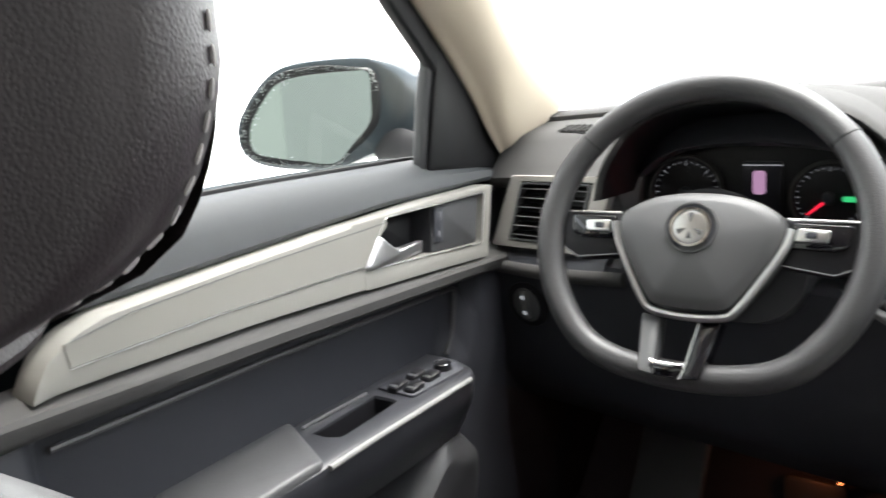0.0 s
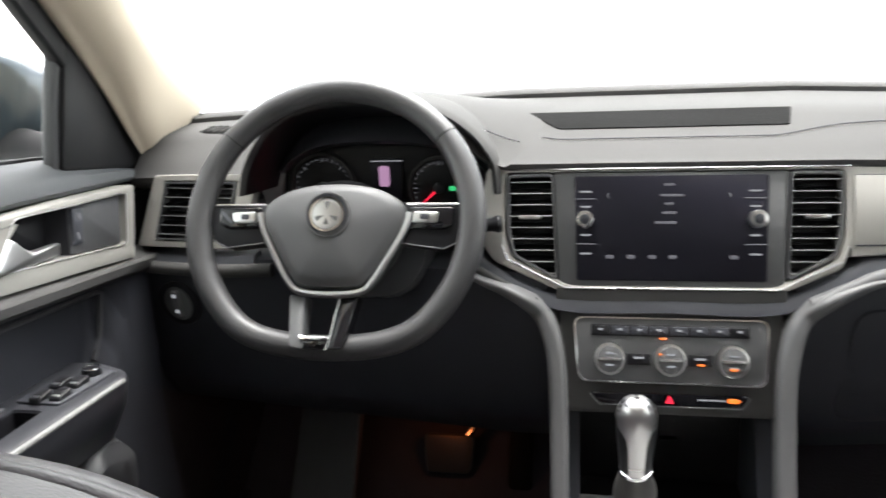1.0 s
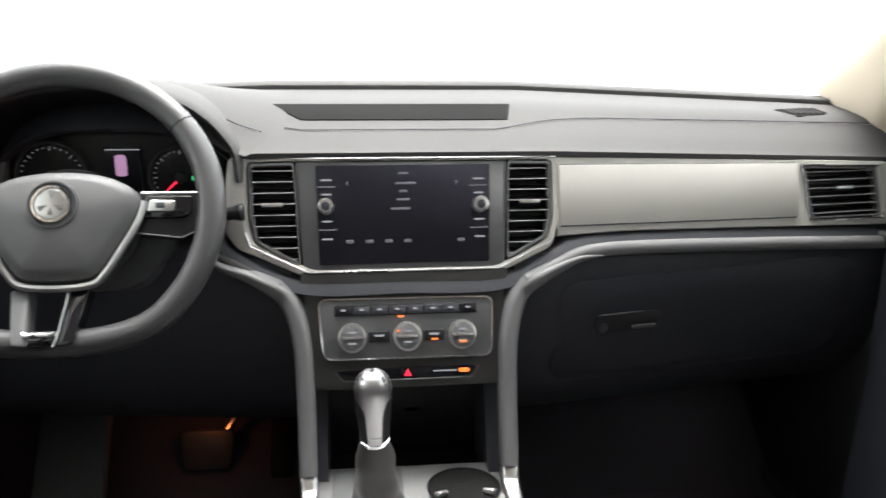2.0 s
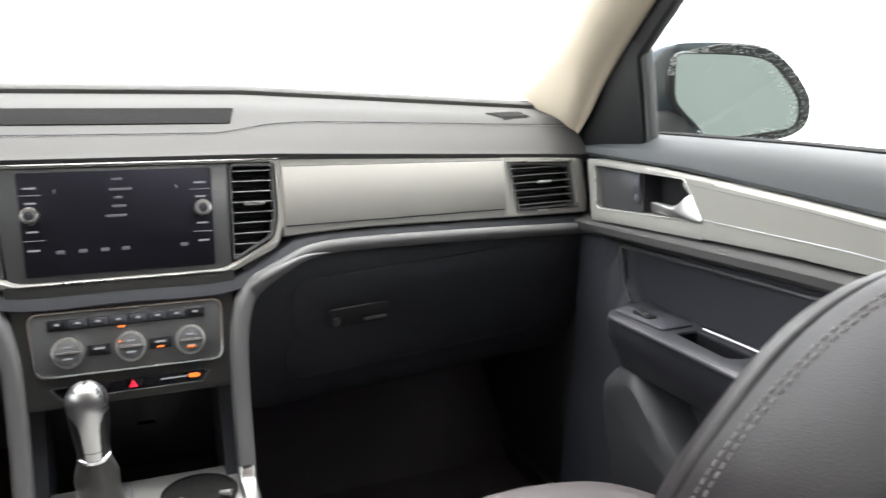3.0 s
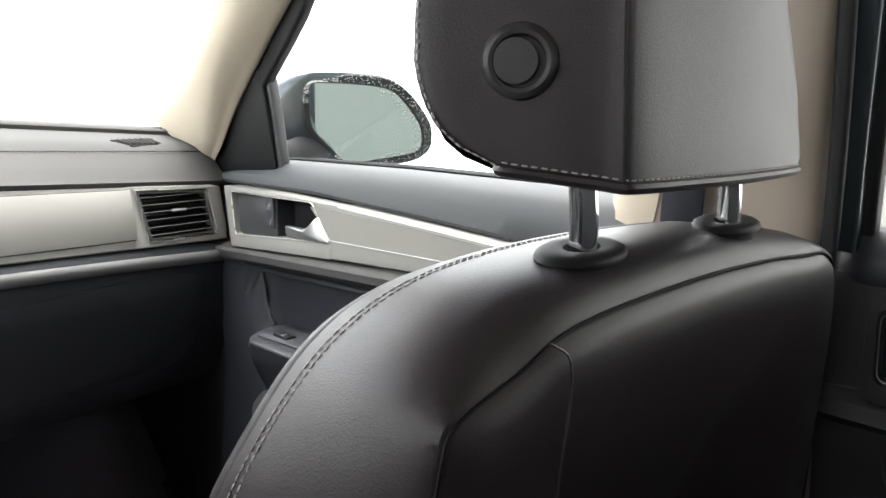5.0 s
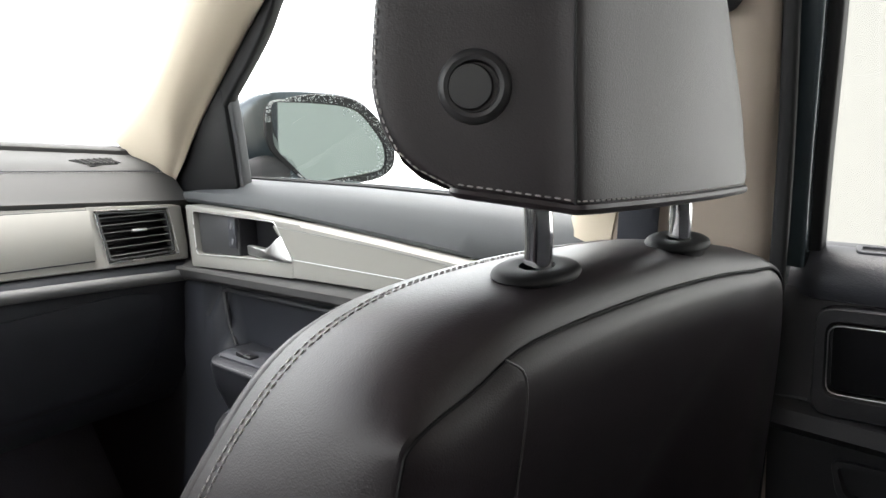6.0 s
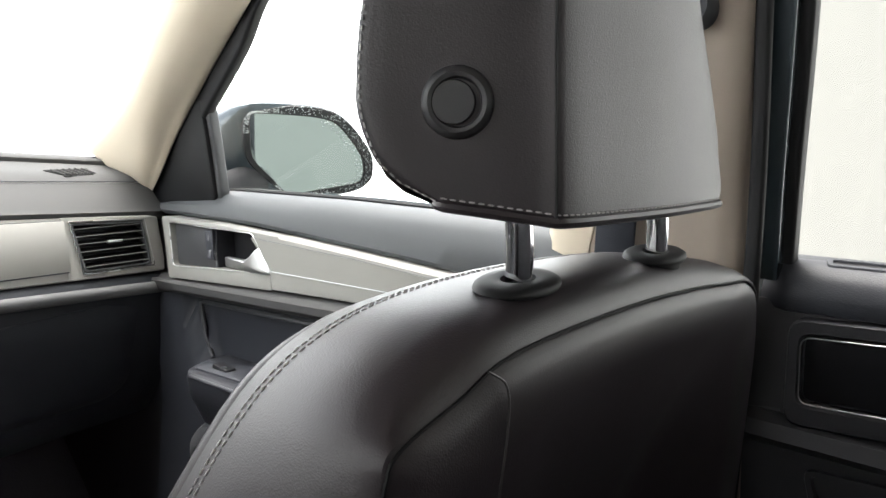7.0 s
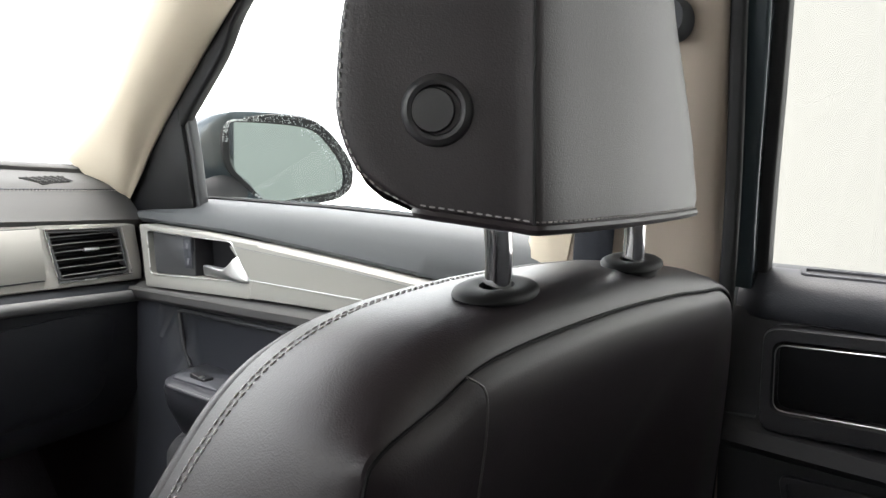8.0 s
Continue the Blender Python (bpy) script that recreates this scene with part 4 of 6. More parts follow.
part("lower_bridge", slab(soften([(-0.024, -0.1365), (0.008, -0.1365), (0.009, -0.1480), (-0.025, -0.1480)], 0.003), lambda u, v, w: wheel(u, v, w + 0.0175), 0.02, 0.002), GLOSS, sw_, "gloss black bridge at the rim")
part("bridge_line", tube([wheel(-0.0265, -0.1345, 0.0175), wheel(-0.022, -0.1360, 0.0182), wheel(0.002, -0.1360, 0.0182), wheel(0.0065, -0.1345, 0.0175)], 0.0026, 8), CHROME, sw_, "chrome bar across the lower spokes")
part("hub", grid([[wheel(r * a, -0.01 + r * 0.85 * b, w) for a, b in cir] for r, w in ((0.075, -0.02), (0.07, -0.05), (0.055, -0.07), (0.05, -0.16))], close=True, caps=True), BLACK, sw_, "black column shroud")
part("column_cover", sweep(spline([(-0.375, -0.03, 0.598), (-0.375, 0.03, 0.578), (-0.375, 0.13, 0.56)], 8), rounded(0.18, 0.12, 0.055, 6)), LOWER, sw_, "dark plastic column cover")
for s, z in ((1, -0.008), (-1, -0.012)):
    st = [wheel(s * 0.05, z, -0.06), wheel(s * 0.11, z + 0.008, -0.062), wheel(s * 0.168, z + 0.016, -0.06), wheel(s * 0.186, z + 0.018, -0.06)]
    part("stalk", tube(spline(st, 12), [0.008] * 9 + [0.010, 0.011, 0.009], 10), BLACK, sw_, "black control stalk")

# ---------------------------------------------------------------- floor and pedals
fl = bmesh.new()
rows = []
for i in range(21):
    x = -0.80 + 1.60 * i / 20
    rows.append([Vector((x, 0.62, 0.35)), Vector((x, 0.52, 0.14)), Vector((x, 0.40, 0.02)), Vector((x, 0.25, 0.0)), Vector((x, -0.4, 0.0)), Vector((x, -2.6, 0.0)), Vector((x, -2.6, -0.03)), Vector((x, 0.25, -0.03)), Vector((x, 0.66, 0.33))])
tagged(part("floor", grid(rows, close=True, caps=True), CARPET), "black carpeted car floor", "floor", kind="structure")
ped = thing("brake_pedal", (-0.335, 0.35, 0.1), "brake pedal with a smooth worn rubber pad", "pedal")
po = soften([(-0.052, 0.035), (0.045, 0.035), (0.038, -0.035), (-0.045, -0.035)], 0.012)


def pedal(u, v, w):
    return Vector((-0.336 + u, 0.36 - w * 0.9 + v * 0.35, 0.105 + v * 0.95 + w * 0.3))


part("pad", slab(po, pedal, 0.020, 0.007), COVER, ped, "worn rubber pad")
part("arm", tube([pedal(0.03, 0.03, -0.012), pedal(0.05, 0.06, -0.015), pedal(0.062, 0.10, -0.03), pedal(0.066, 0.30, -0.06)], 0.007, 8), SATIN, ped, "bare metal arm")
rest = thing("foot_rest", (-0.55, 0.3, 0.1), "smooth grey foot rest on the carpet", "foot rest")
ro = soften([(-0.055, 0.13), (0.058, 0.13), (0.055, -0.14), (-0.060, -0.14)], 0.01)
part("plate", slab(ro, lambda u, v, w: Vector((-0.548 + u, 0.28 + v * 0.55 - w * 0.85, 0.14 + v * 0.83 + w * 0.5)), 0.02, 0.004), RAIL, rest, "worn grey plate")
part("edge_strip", slab(soften([(-0.060, 0.142), (0.063, 0.142), (0.060, 0.131), (-0.057, 0.131)], 0.004), lambda u, v, w: Vector((-0.548 + u, 0.28 + v * 0.55 - w * 0.85, 0.14 + v * 0.83 + w * 0.5)), 0.022, 0.003), RUBBER, rest, "black rubber upper edge")
gas = thing("accelerator_pedal", (-0.2, 0.36, 0.08), "black rubber accelerator pedal above the carpet", "pedal")
part("pad", slab(rounded(0.045, 0.12, 0.012), lambda u, v, w: Vector((-0.205 + u, 0.37 + v * 0.5 - w * 0.85, 0.10 + v * 0.85 + w * 0.5)), 0.014, 0.003), RUBBER, gas)

# ---------------------------------------------------------------- sides of the footwell and sills
for s in (-1, 1):
    tagged(part("wall_kick", box(*sorted((s * 0.735, s * 0.80)), 0.02, 0.66, -0.03, 0.655, 0.006), REAR), "black kick panel beside the footwell", "wall", kind="structure")
    tagged(part("trim_corner", box(*sorted((s * 0.748, s * 0.80)), 0.10, 0.32, 0.64, 0.742, 0.006), RUBBER), "black filler below the windscreen pillar", "trim", kind="structure")
    tagged(part("wall_sill", box(*sorted((s * 0.72, s * 0.92)), -2.6, 0.66, -0.14, 0.05, 0.02), DARK), "dark door sill", "wall", kind="structure")
    tagged(part("wall_post", box(*sorted((s * 0.80, s * 0.925)), -0.872, -0.66, -0.1, 0.695, 0.01), PAINT), "blue grey body post between the doors", "wall", kind="structure")

# ---------------------------------------------------------------- doors
Z_SILL = [(-0.70, 0.728), (-0.64, 0.727), (-0.3, 0.722), (-0.04, 0.713), (0.06, 0.703), (0.14, 0.690)]
Z_TOP = [(-0.61, 0.612), (-0.595, 0.635), (-0.57, 0.650), (-0.54, 0.658), (-0.39, 0.664), (-0.16, 0.671), (0.043, 0.667)]
Z_BOT = [(-0.61, 0.609), (-0.59, 0.610), (-0.39, 0.603), (-0.19, 0.590), (0.02, 0.574), (0.05, 0.572)]
Z_LEDGE = [(-0.64, 0.604), (-0.38, 0.592), (0.0, 0.569), (0.10, 0.562)]
Z_REC = [(-0.62, 0.584), (-0.37, 0.574), (-0.03, 0.553), (0.10, 0.541)]


def door(s):
    d = thing("door_1" if s < 0 else "door_2", (s * 0.80, -0.3, 0.1), "closed front car door with dark grey trim and champagne silver strip", "car door", "front doors", "structure")

    def V(x, y, z):
        return Vector((s * x, y, z))

    ys = [-0.68 + 0.80 * i / 50 for i in range(51)]
    rows = []
    for y in ys:
        zs, zt = ease(y, Z_SILL), ease(y, [(-0.7, 0.655)] + Z_TOP[3:] + [(0.12, 0.665)])
        rows.append([V(0.83, y, zs - 0.03), V(0.800, y, zs - 0.002), V(0.782, y, zs), V(0.768, y, zs - 0.001), V(0.752, y, zs - 0.006), V(0.741, y, zs - 0.016), V(0.733, y, (zs + zt) / 2), V(0.729, y, zt + 0.008), V(0.732, y, zt + 0.003), V(0.745, y, zt - 0.001), V(0.80, y, zt - 0.01)])
    part("upper_pad", grid(rows, close=True, caps=True), DOORPAD, d, "soft grey upper door pad")
    part("window_seal", tube([V(0.790, y, ease(y, Z_SILL) + 0.001) for y in ys], 0.0035, 6), RUBBER, d)

    def skin(y, z, w=0.0):
        return V(0.711 - (0.667 - z) * 0.15 - w, y, z)

    # silver strip behind the handle
    ys2 = [-0.61 + 0.3655 * i / 40 for i in range(41)]
    rows = []
    for y in ys2:
        zt, zb = ease(y, Z_TOP), ease(y, Z_BOT)
        h = zt - zb
        # flat where it runs into the bezel, gently domed further back
        q = max(0.0, min(1.0, (y + 0.40) / 0.14))
        top_w, low_w, mid_w = 0.0022 + 0.0005 * q, 0.0028 + 0.0004 * q, 0.0031 + 0.0002 * q
        rows.append([skin(y, zt + 0.001, -0.03), skin(y, zt, -0.0018 + 0.0012 * q), skin(y, zt - 0.035 * h, top_w), skin(y, zt - 0.2 * h, low_w), skin(y, zt - 0.5 * h, mid_w), skin(y, zb + 0.15 * h, low_w), skin(y, zb + 0.04 * h, top_w - 0.0005), skin(y, zb, -0.004), skin(y, zb, -0.03)])
    part("silver_strip", grid(rows, close=True, caps=True), SILVER, d, "champagne silver strip")
    rows = []
    for i in range(31):
        ya, yb = -0.578 + 0.392 * i / 30, -0.578 + 0.336 * i / 30
        up = 0.0005 * i / 30
        zt, zb = ease(ya, [(-0.58, 0.645), (-0.52, 0.6535), (-0.39, 0.6585), (-0.17, 0.661)]), ease(yb, [(-0.59, 0.6265), (-0.45, 0.6275), (-0.235, 0.6205)])
        rows.append([skin(ya, zt, 0.0), skin(ya, zt, 0.0028), skin(ya, zt - 0.0006, 0.0036 + up), skin(yb, zb + 0.0006, 0.0039 + up), skin(yb, zb, 0.0031), skin(yb, zb, 0.0)])
    part("strip_insert", grid(rows, close=True, caps=True), INSERT, d, "metal-look insert with a fine edge line")
    part("edge_line", tube([skin(-0.578 + 0.34 * i / 20, ease(-0.578 + 0.34 * i / 20, [(-0.59, 0.6262), (-0.45, 0.6272), (-0.235, 0.6202)]), 0.0041) for i in range(21)], 0.0005, 5), KNOB, d)
    part("edge_line", tube([skin(-0.578 + 0.39 * i / 20, ease(-0.578 + 0.39 * i / 20, [(-0.58, 0.6452), (-0.52, 0.6537), (-0.39, 0.6587), (-0.17, 0.6612)]), 0.0039) for i in range(21)], 0.0005, 5), GREY, d)
    # handle bezel: plate with lock keys in front, black cup and pull lever behind
    outer = [(0.046, 0.6675), (-0.10, 0.6705), (-0.2445, 0.6685), (-0.2445, 0.5945), (-0.10, 0.5840), (0.004, 0.5752)]
    inner = [(0.022, 0.6605), (-0.10, 0.6635), (-0.188, 0.6665), (-0.2405, 0.6165), (-0.10, 0.6045), (-0.006, 0.5955)]
    part("handle_bezel", frame_ring(soften(outer, 0.004), soften(inner, 0.007), lambda u, v, w: skin(u, v, w + 0.003), 0.03, 0.0007), SILVER, d, "champagne silver bezel")
    loop = soften(inner, 0.007)
    part("bezel_line", tube([skin(u, v, 0.0037) for u, v in loop] + [skin(*loop[0], 0.0037)], 0.0006, 6), SATIN, d, "bright line round the opening")
    part("bezel_plate", slab(soften([(0.016, 0.6595), (-0.084, 0.6625), (-0.109, 0.6055), (-0.009, 0.5975)], 0.006), lambda u, v, w: skin(u, v, w - 0.003), 0.012, 0.0015), LOWER, d, "dark grey plate")
    lk = part("lock_keys", slab(soften([(-0.068, 0.6580), (-0.087, 0.6590), (-0.1025, 0.6160), (-0.084, 0.6150)], 0.003), lambda u, v, w: skin(u, v, w - 0.0005), 0.006, 0.0015), DARK, d, "lock and unlock keys")
    for y0, z in ((-0.0805, 0.6475), (-0.0895, 0.6255)):
        part("key_icon", slab(rounded(0.0055, 0.009, 0.001), lambda u, v, w: skin(y0 + u, z + v, w + 0.0002), 0.0005, 0.0002), FAINT, lk)
    part("handle_cup", slab(soften([(-0.086, 0.664), (-0.187, 0.668), (-0.243, 0.614), (-0.10, 0.602)], 0.006), lambda u, v, w: skin(u, v, w - 0.028), 0.006, 0.001), BLACK, d, "black handle recess")
    part("cup_wall", grid([[skin(-0.092 - 0.018 * k, 0.662 - 0.055 * k, -0.003), skin(-0.094 - 0.018 * k, 0.662 - 0.055 * k, -0.003), skin(-0.104 - 0.018 * k, 0.661 - 0.053 * k, -0.027), skin(-0.096 - 0.018 * k, 0.661 - 0.053 * k, -0.027)] for k in (0, 0.5, 1)], close=True, caps=True), BLACK, d, "front wall of the recess")
    # pull lever: a bar along the lower edge that widens into a wedge at its rear
    hl = soften([(-0.112, 0.6225), (-0.172, 0.6260), (-0.189, 0.6345), (-0.2075, 0.6500), (-0.2385, 0.6195), (-0.236, 0.6150), (-0.170, 0.6110), (-0.119, 0.6090)], 0.0035)
    part("door_handle", slab(hl, lambda u, v, w: skin(u, v, w + 0.006 - 0.016 * min(1, max(0, (u + 0.20) / 0.09))), 0.008, 0.0035, dome=0.003), KNOB, d, "satin chrome inner door handle")
    # ledge below the strip
    rows = []
    for y in ys:
        zb, zl, zr = ease(y, Z_BOT), ease(y, Z_LEDGE), ease(y, Z_REC)
        rows.append([V(0.745, y, zb + 0.004), V(0.715, y, zb + 0.001), V(0.702, y, zb - 0.003), V(0.690, y, zl + 0.004), V(0.6865, y, zl), V(0.687, y, zl - 0.010), V(0.692, y, zr + 0.003), V(0.700, y, zr), V(0.745, y, zr - 0.004)])
    part("ledge", grid(rows, close=True, caps=True), PAD, d, "grey ledge along the door")
    # front and rear ends of the trim and the recessed panel
    rows = []
    for y in [-0.68 + 0.715 * i / 120 for i in range(121)]:
        zr = ease(y, Z_REC)

        def deep(front):
            k = min(1.0, max(0.0, (y - front) / 0.012)) if y > -0.3 else min(1.0, max(0.0, (-0.605 - y) / 0.02))
            return 0.722 - 0.024 * k
        rows.append([V(0.76, y, zr), V(0.703, y, zr + 0.001), V(deep(-0.036), y, zr - 0.008), V(deep(-0.062), y, 0.50), V(deep(-0.088), y, 0.46), V(deep(-0.10) - 0.002, y, 0.44), V(0.700, y, 0.36), V(0.690, y, 0.20), V(0.685, y, 0.06), V(0.76, y, 0.06)])
    part("inner_panel", grid(rows, close=True, caps=True), DARK, d, "dark recessed door panel")
    bead = [V(0.7150, y, ease(y, Z_REC) - 0.010 + 0.0125 * y) for y in [-0.60 + 0.54 * i / 30 for i in range(31)]]
    bead += [V(0.7145, -0.053, ease(-0.052, Z_REC) - 0.013), V(0.7140, -0.056, ease(-0.052, Z_REC) - 0.024), V(0.7130, -0.068, 0.49), V(0.7120, -0.088, 0.462)]
    part("panel_bead", tube(bead, 0.0034, 8), LOWER, d, "raised bead round the recessed panel")
    # armrest
    ao = [(-0.112, 0.675), (-0.128, 0.640), (-0.150, 0.626), (-0.40, 0.628), (-0.62, 0.632), (-0.62, 0.735), (-0.112, 0.735)]
    ao = soften([(y, x) for y, x in ao], 0.012)
    top = lambda y: 0.470 + 0.004 * min(1, max(0, (y + 0.14) / -0.2))
    rows = []
    for inset, drop in ((0.045, 0.090), (0.020, 0.075), (0.004, 0.035), (0.0, 0.010), (0.0015, 0.003), (0.006, 0.0)):
        rw = []
        for y, x in ao:
            rw.append(V(min(x + inset, 0.735), y - (inset * 0.6 if y > -0.2 else 0), top(y) - drop))
        rows.append(rw)
    wc = (-0.303, 0.680)

    def well(y, x, hy, hx, p=5.0):
        a = math.atan2((x - wc[1]) / hx, (y - wc[0]) / hy)
        r = (abs(math.cos(a)) ** p + abs(math.sin(a)) ** p) ** (-1 / p)
        return wc[0] + hy * r * math.cos(a), wc[1] + hx * r * math.sin(a)

    def level(hy, hx, dz):
        return [V(well(y, x, hy, hx)[1], well(y, x, hy, hx)[0], top(well(y, x, hy, hx)[0]) + dz) for y, x in ao]

    rows += [level(0.055, 0.0275, 0.0), level(0.053, 0.0255, 0.0), level(0.0515, 0.024, -0.003)]
    rest = part("armrest", grid(rows, close=True), ARM, d, "dark satin armrest with a deep pull cup")
    # cup lining is coloured black so its depth looks shaded
    cup = [level(*q) for q in ((0.0517, 0.0242, -0.0028), (0.0505, 0.023, -0.03), (0.049, 0.0215, -0.070), (0.03, 0.012, -0.073), (0.002, 0.001, -0.0735))]
    part("pull_cup", grid(cup, close=True), BLACK, rest, "pull cup, blackened to look shaded")
    # driver's edge takes the lighter deck plastic to paint a highlight
    part("armrest_edge", tube([V(0.6265 + 0.0012, y, top(y) - 0.004) for y in [-0.155 - 0.24 * q / 16 for q in range(17)]], 0.0032, 8), DECK if s < 0 else ARM, rest, "rounded inner edge")
    part("pull_rim", tube([V(0.7075, y, top(y) + 0.0008) for y in [-0.252 - 0.10 * q / 8 for q in range(9)]], 0.0016, 6), KNOB, rest, "bright edge of the pull cup")
    part("armrest_pad", slab(soften([(-0.352, 0.728), (-0.398, 0.630), (-0.618, 0.632), (-0.618, 0.728)], 0.01), lambda u, v, w: V(v, u, top(u) + 0.006 + w), 0.012, 0.006, dome=0.003), LOWER, rest, "padded armrest cover")
    part("switch_plate", slab(soften([(-0.128, 0.672), (-0.140, 0.645), (-0.238, 0.650), (-0.236, 0.706), (-0.19, 0.705)], 0.006), lambda u, v, w: V(v, u, top(u) + 0.003 + w), 0.006, 0.0015), DARK, d, "dark switch plate")
    if s < 0:
        for y, x in ((-0.226, 0.681), (-0.221, 0.661), (-0.190, 0.683), (-0.186, 0.664)):
            k = part("window_switch", slab(rounded(0.024, 0.015, 0.003), lambda u, v, w: V(x + v, y + u, top(y) + 0.009 + w + u * 0.12), 0.008, 0.002), BLACK, d, "window switch")
            part("switch_mark", slab(rounded(0.0042, 0.0095, 0.002), lambda u, v, w: V(x + v, y - 0.007 + u, top(y) + 0.0085 + w), 0.001, 0.0003), SATIN, k)
        part("mirror_knob", grid([[V(0.668 + r * a, -0.155 + r * b, top(-0.15) + h) for a, b in cir] for r, h in ((0.0115, 0.003), (0.011, 0.008), (0.0095, 0.011), (0.006, 0.0120), (0.002, 0.0122))], close=True, caps=True), BLACK, d, "round mirror knob")
        part("knob_ring", tube([V(0.668 + 0.0098 * a, -0.155 + 0.0098 * b, top(-0.15) + 0.0112) for a, b in cir], 0.0009, 6, closed=True), CHROME, d, "chrome ring on the mirror knob")
    else:
        k = part("window_switch", slab(rounded(0.034, 0.018, 0.003), lambda u, v, w: V(0.668 + v, -0.178 + u, top(-0.17) + 0.008 + w + u * 0.1), 0.008, 0.002), BLACK, d, "single window switch")
        part("switch_mark", slab(rounded(0.005, 0.008, 0.001), lambda u, v, w: V(0.663 + v, -0.184 + u, top(-0.17) + 0.0082 + w), 0.001, 0.0003), SATIN, k)
    # pocket and loudspeaker bulge
    bo_ = [(-0.108, 0.320), (-0.126, 0.368), (-0.155, 0.400), (-0.19, 0.403), (-0.222, 0.384), (-0.303, 0.320), (-0.40, 0.25), (-0.62, 0.22), (-0.62, 0.06), (-0.10, 0.06), (-0.102, 0.20)]
    part("door_pocket", slab(soften(bo_, 0.02, 5), lambda u, v, w: V(0.634 - w + max(0, (0.36 - v)) * 0.25 * max(0, min(1, (u + 0.30) / 0.15)), u, v), 0.09, 0.028), LOWER, d, "dark satin bulge of the door pocket")
    # outer skin
    rows = []
    for y in ys:
        zs = ease(y, Z_SILL)
        rows.append([V(0.83, y, zs + 0.002), V(0.85, y, zs), V(0.90, y, zs - 0.06), V(0.925, y, 0.50), V(0.93, y, 0.2), V(0.90, y, -0.1), V(0.80, y, -0.12), V(0.80, y, 0.0), V(0.80, y, zs - 0.04)])
    part("outer_skin", grid(rows, close=True, caps=True), PAINT, d, "blue grey painted outer skin")
    # sail panel in the front corner of the window
    sail = [(0.13, 0.678), (-0.050, 0.700), (-0.036, 0.850), (-0.012, 0.862), (0.05, 0.80), (0.11, 0.735)]
    part("sail_panel", slab(soften(sail, 0.006), lambda u, v, w: V(0.742 - w - (v - 0.7) * 0.12, u, v), 0.02, 0.003), RUBBER, d, "black corner panel by the mirror")
    part("window_channel", sweep([V(0.758, -0.055, 0.685), V(0.749, -0.046, 0.78), V(0.739, -0.040, 0.849)], rounded(0.012, 0.018, 0.004), up=(1, 0, 0)), LOWER, d, "dark grey window channel")
    # frame over the window along the pillar
    fr = spline([V(0.738, -0.015, 0.825), V(0.735, -0.040, 0.849), V(0.724, -0.133, 0.931), V(0.715, -0.193, 1.0), V(0.685, -0.34, 1.09), V(0.655, -0.52, 1.15), V(0.640, -0.75, 1.175)], 30)
    part("window_frame", sweep([p + Vector((0, 0.006, 0.004)) for p in fr], rounded(0.046, 0.02, 0.006), up=(1, 0, 0)), RUBBER, d, "black window frame")
    # window pane
    pane = [[V(0.792 - 0.11 * ((z - 0.7) / 0.47) ** 1.2, y, z) for z in [0.70 + (ease(y, [(-0.68, 1.165), (-0.5, 1.14), (-0.25, 1.03), (-0.02, 0.865)]) - 0.70) * k / 6 for k in range(7)]] for y in [-0.67 + 0.62 * i / 12 for i in range(13)]]
    g = part("window_pane", grid(pane), CLEAR, d, "clear side window glass")
    g.visible_shadow = False
    return d


door(-1)
door(1)


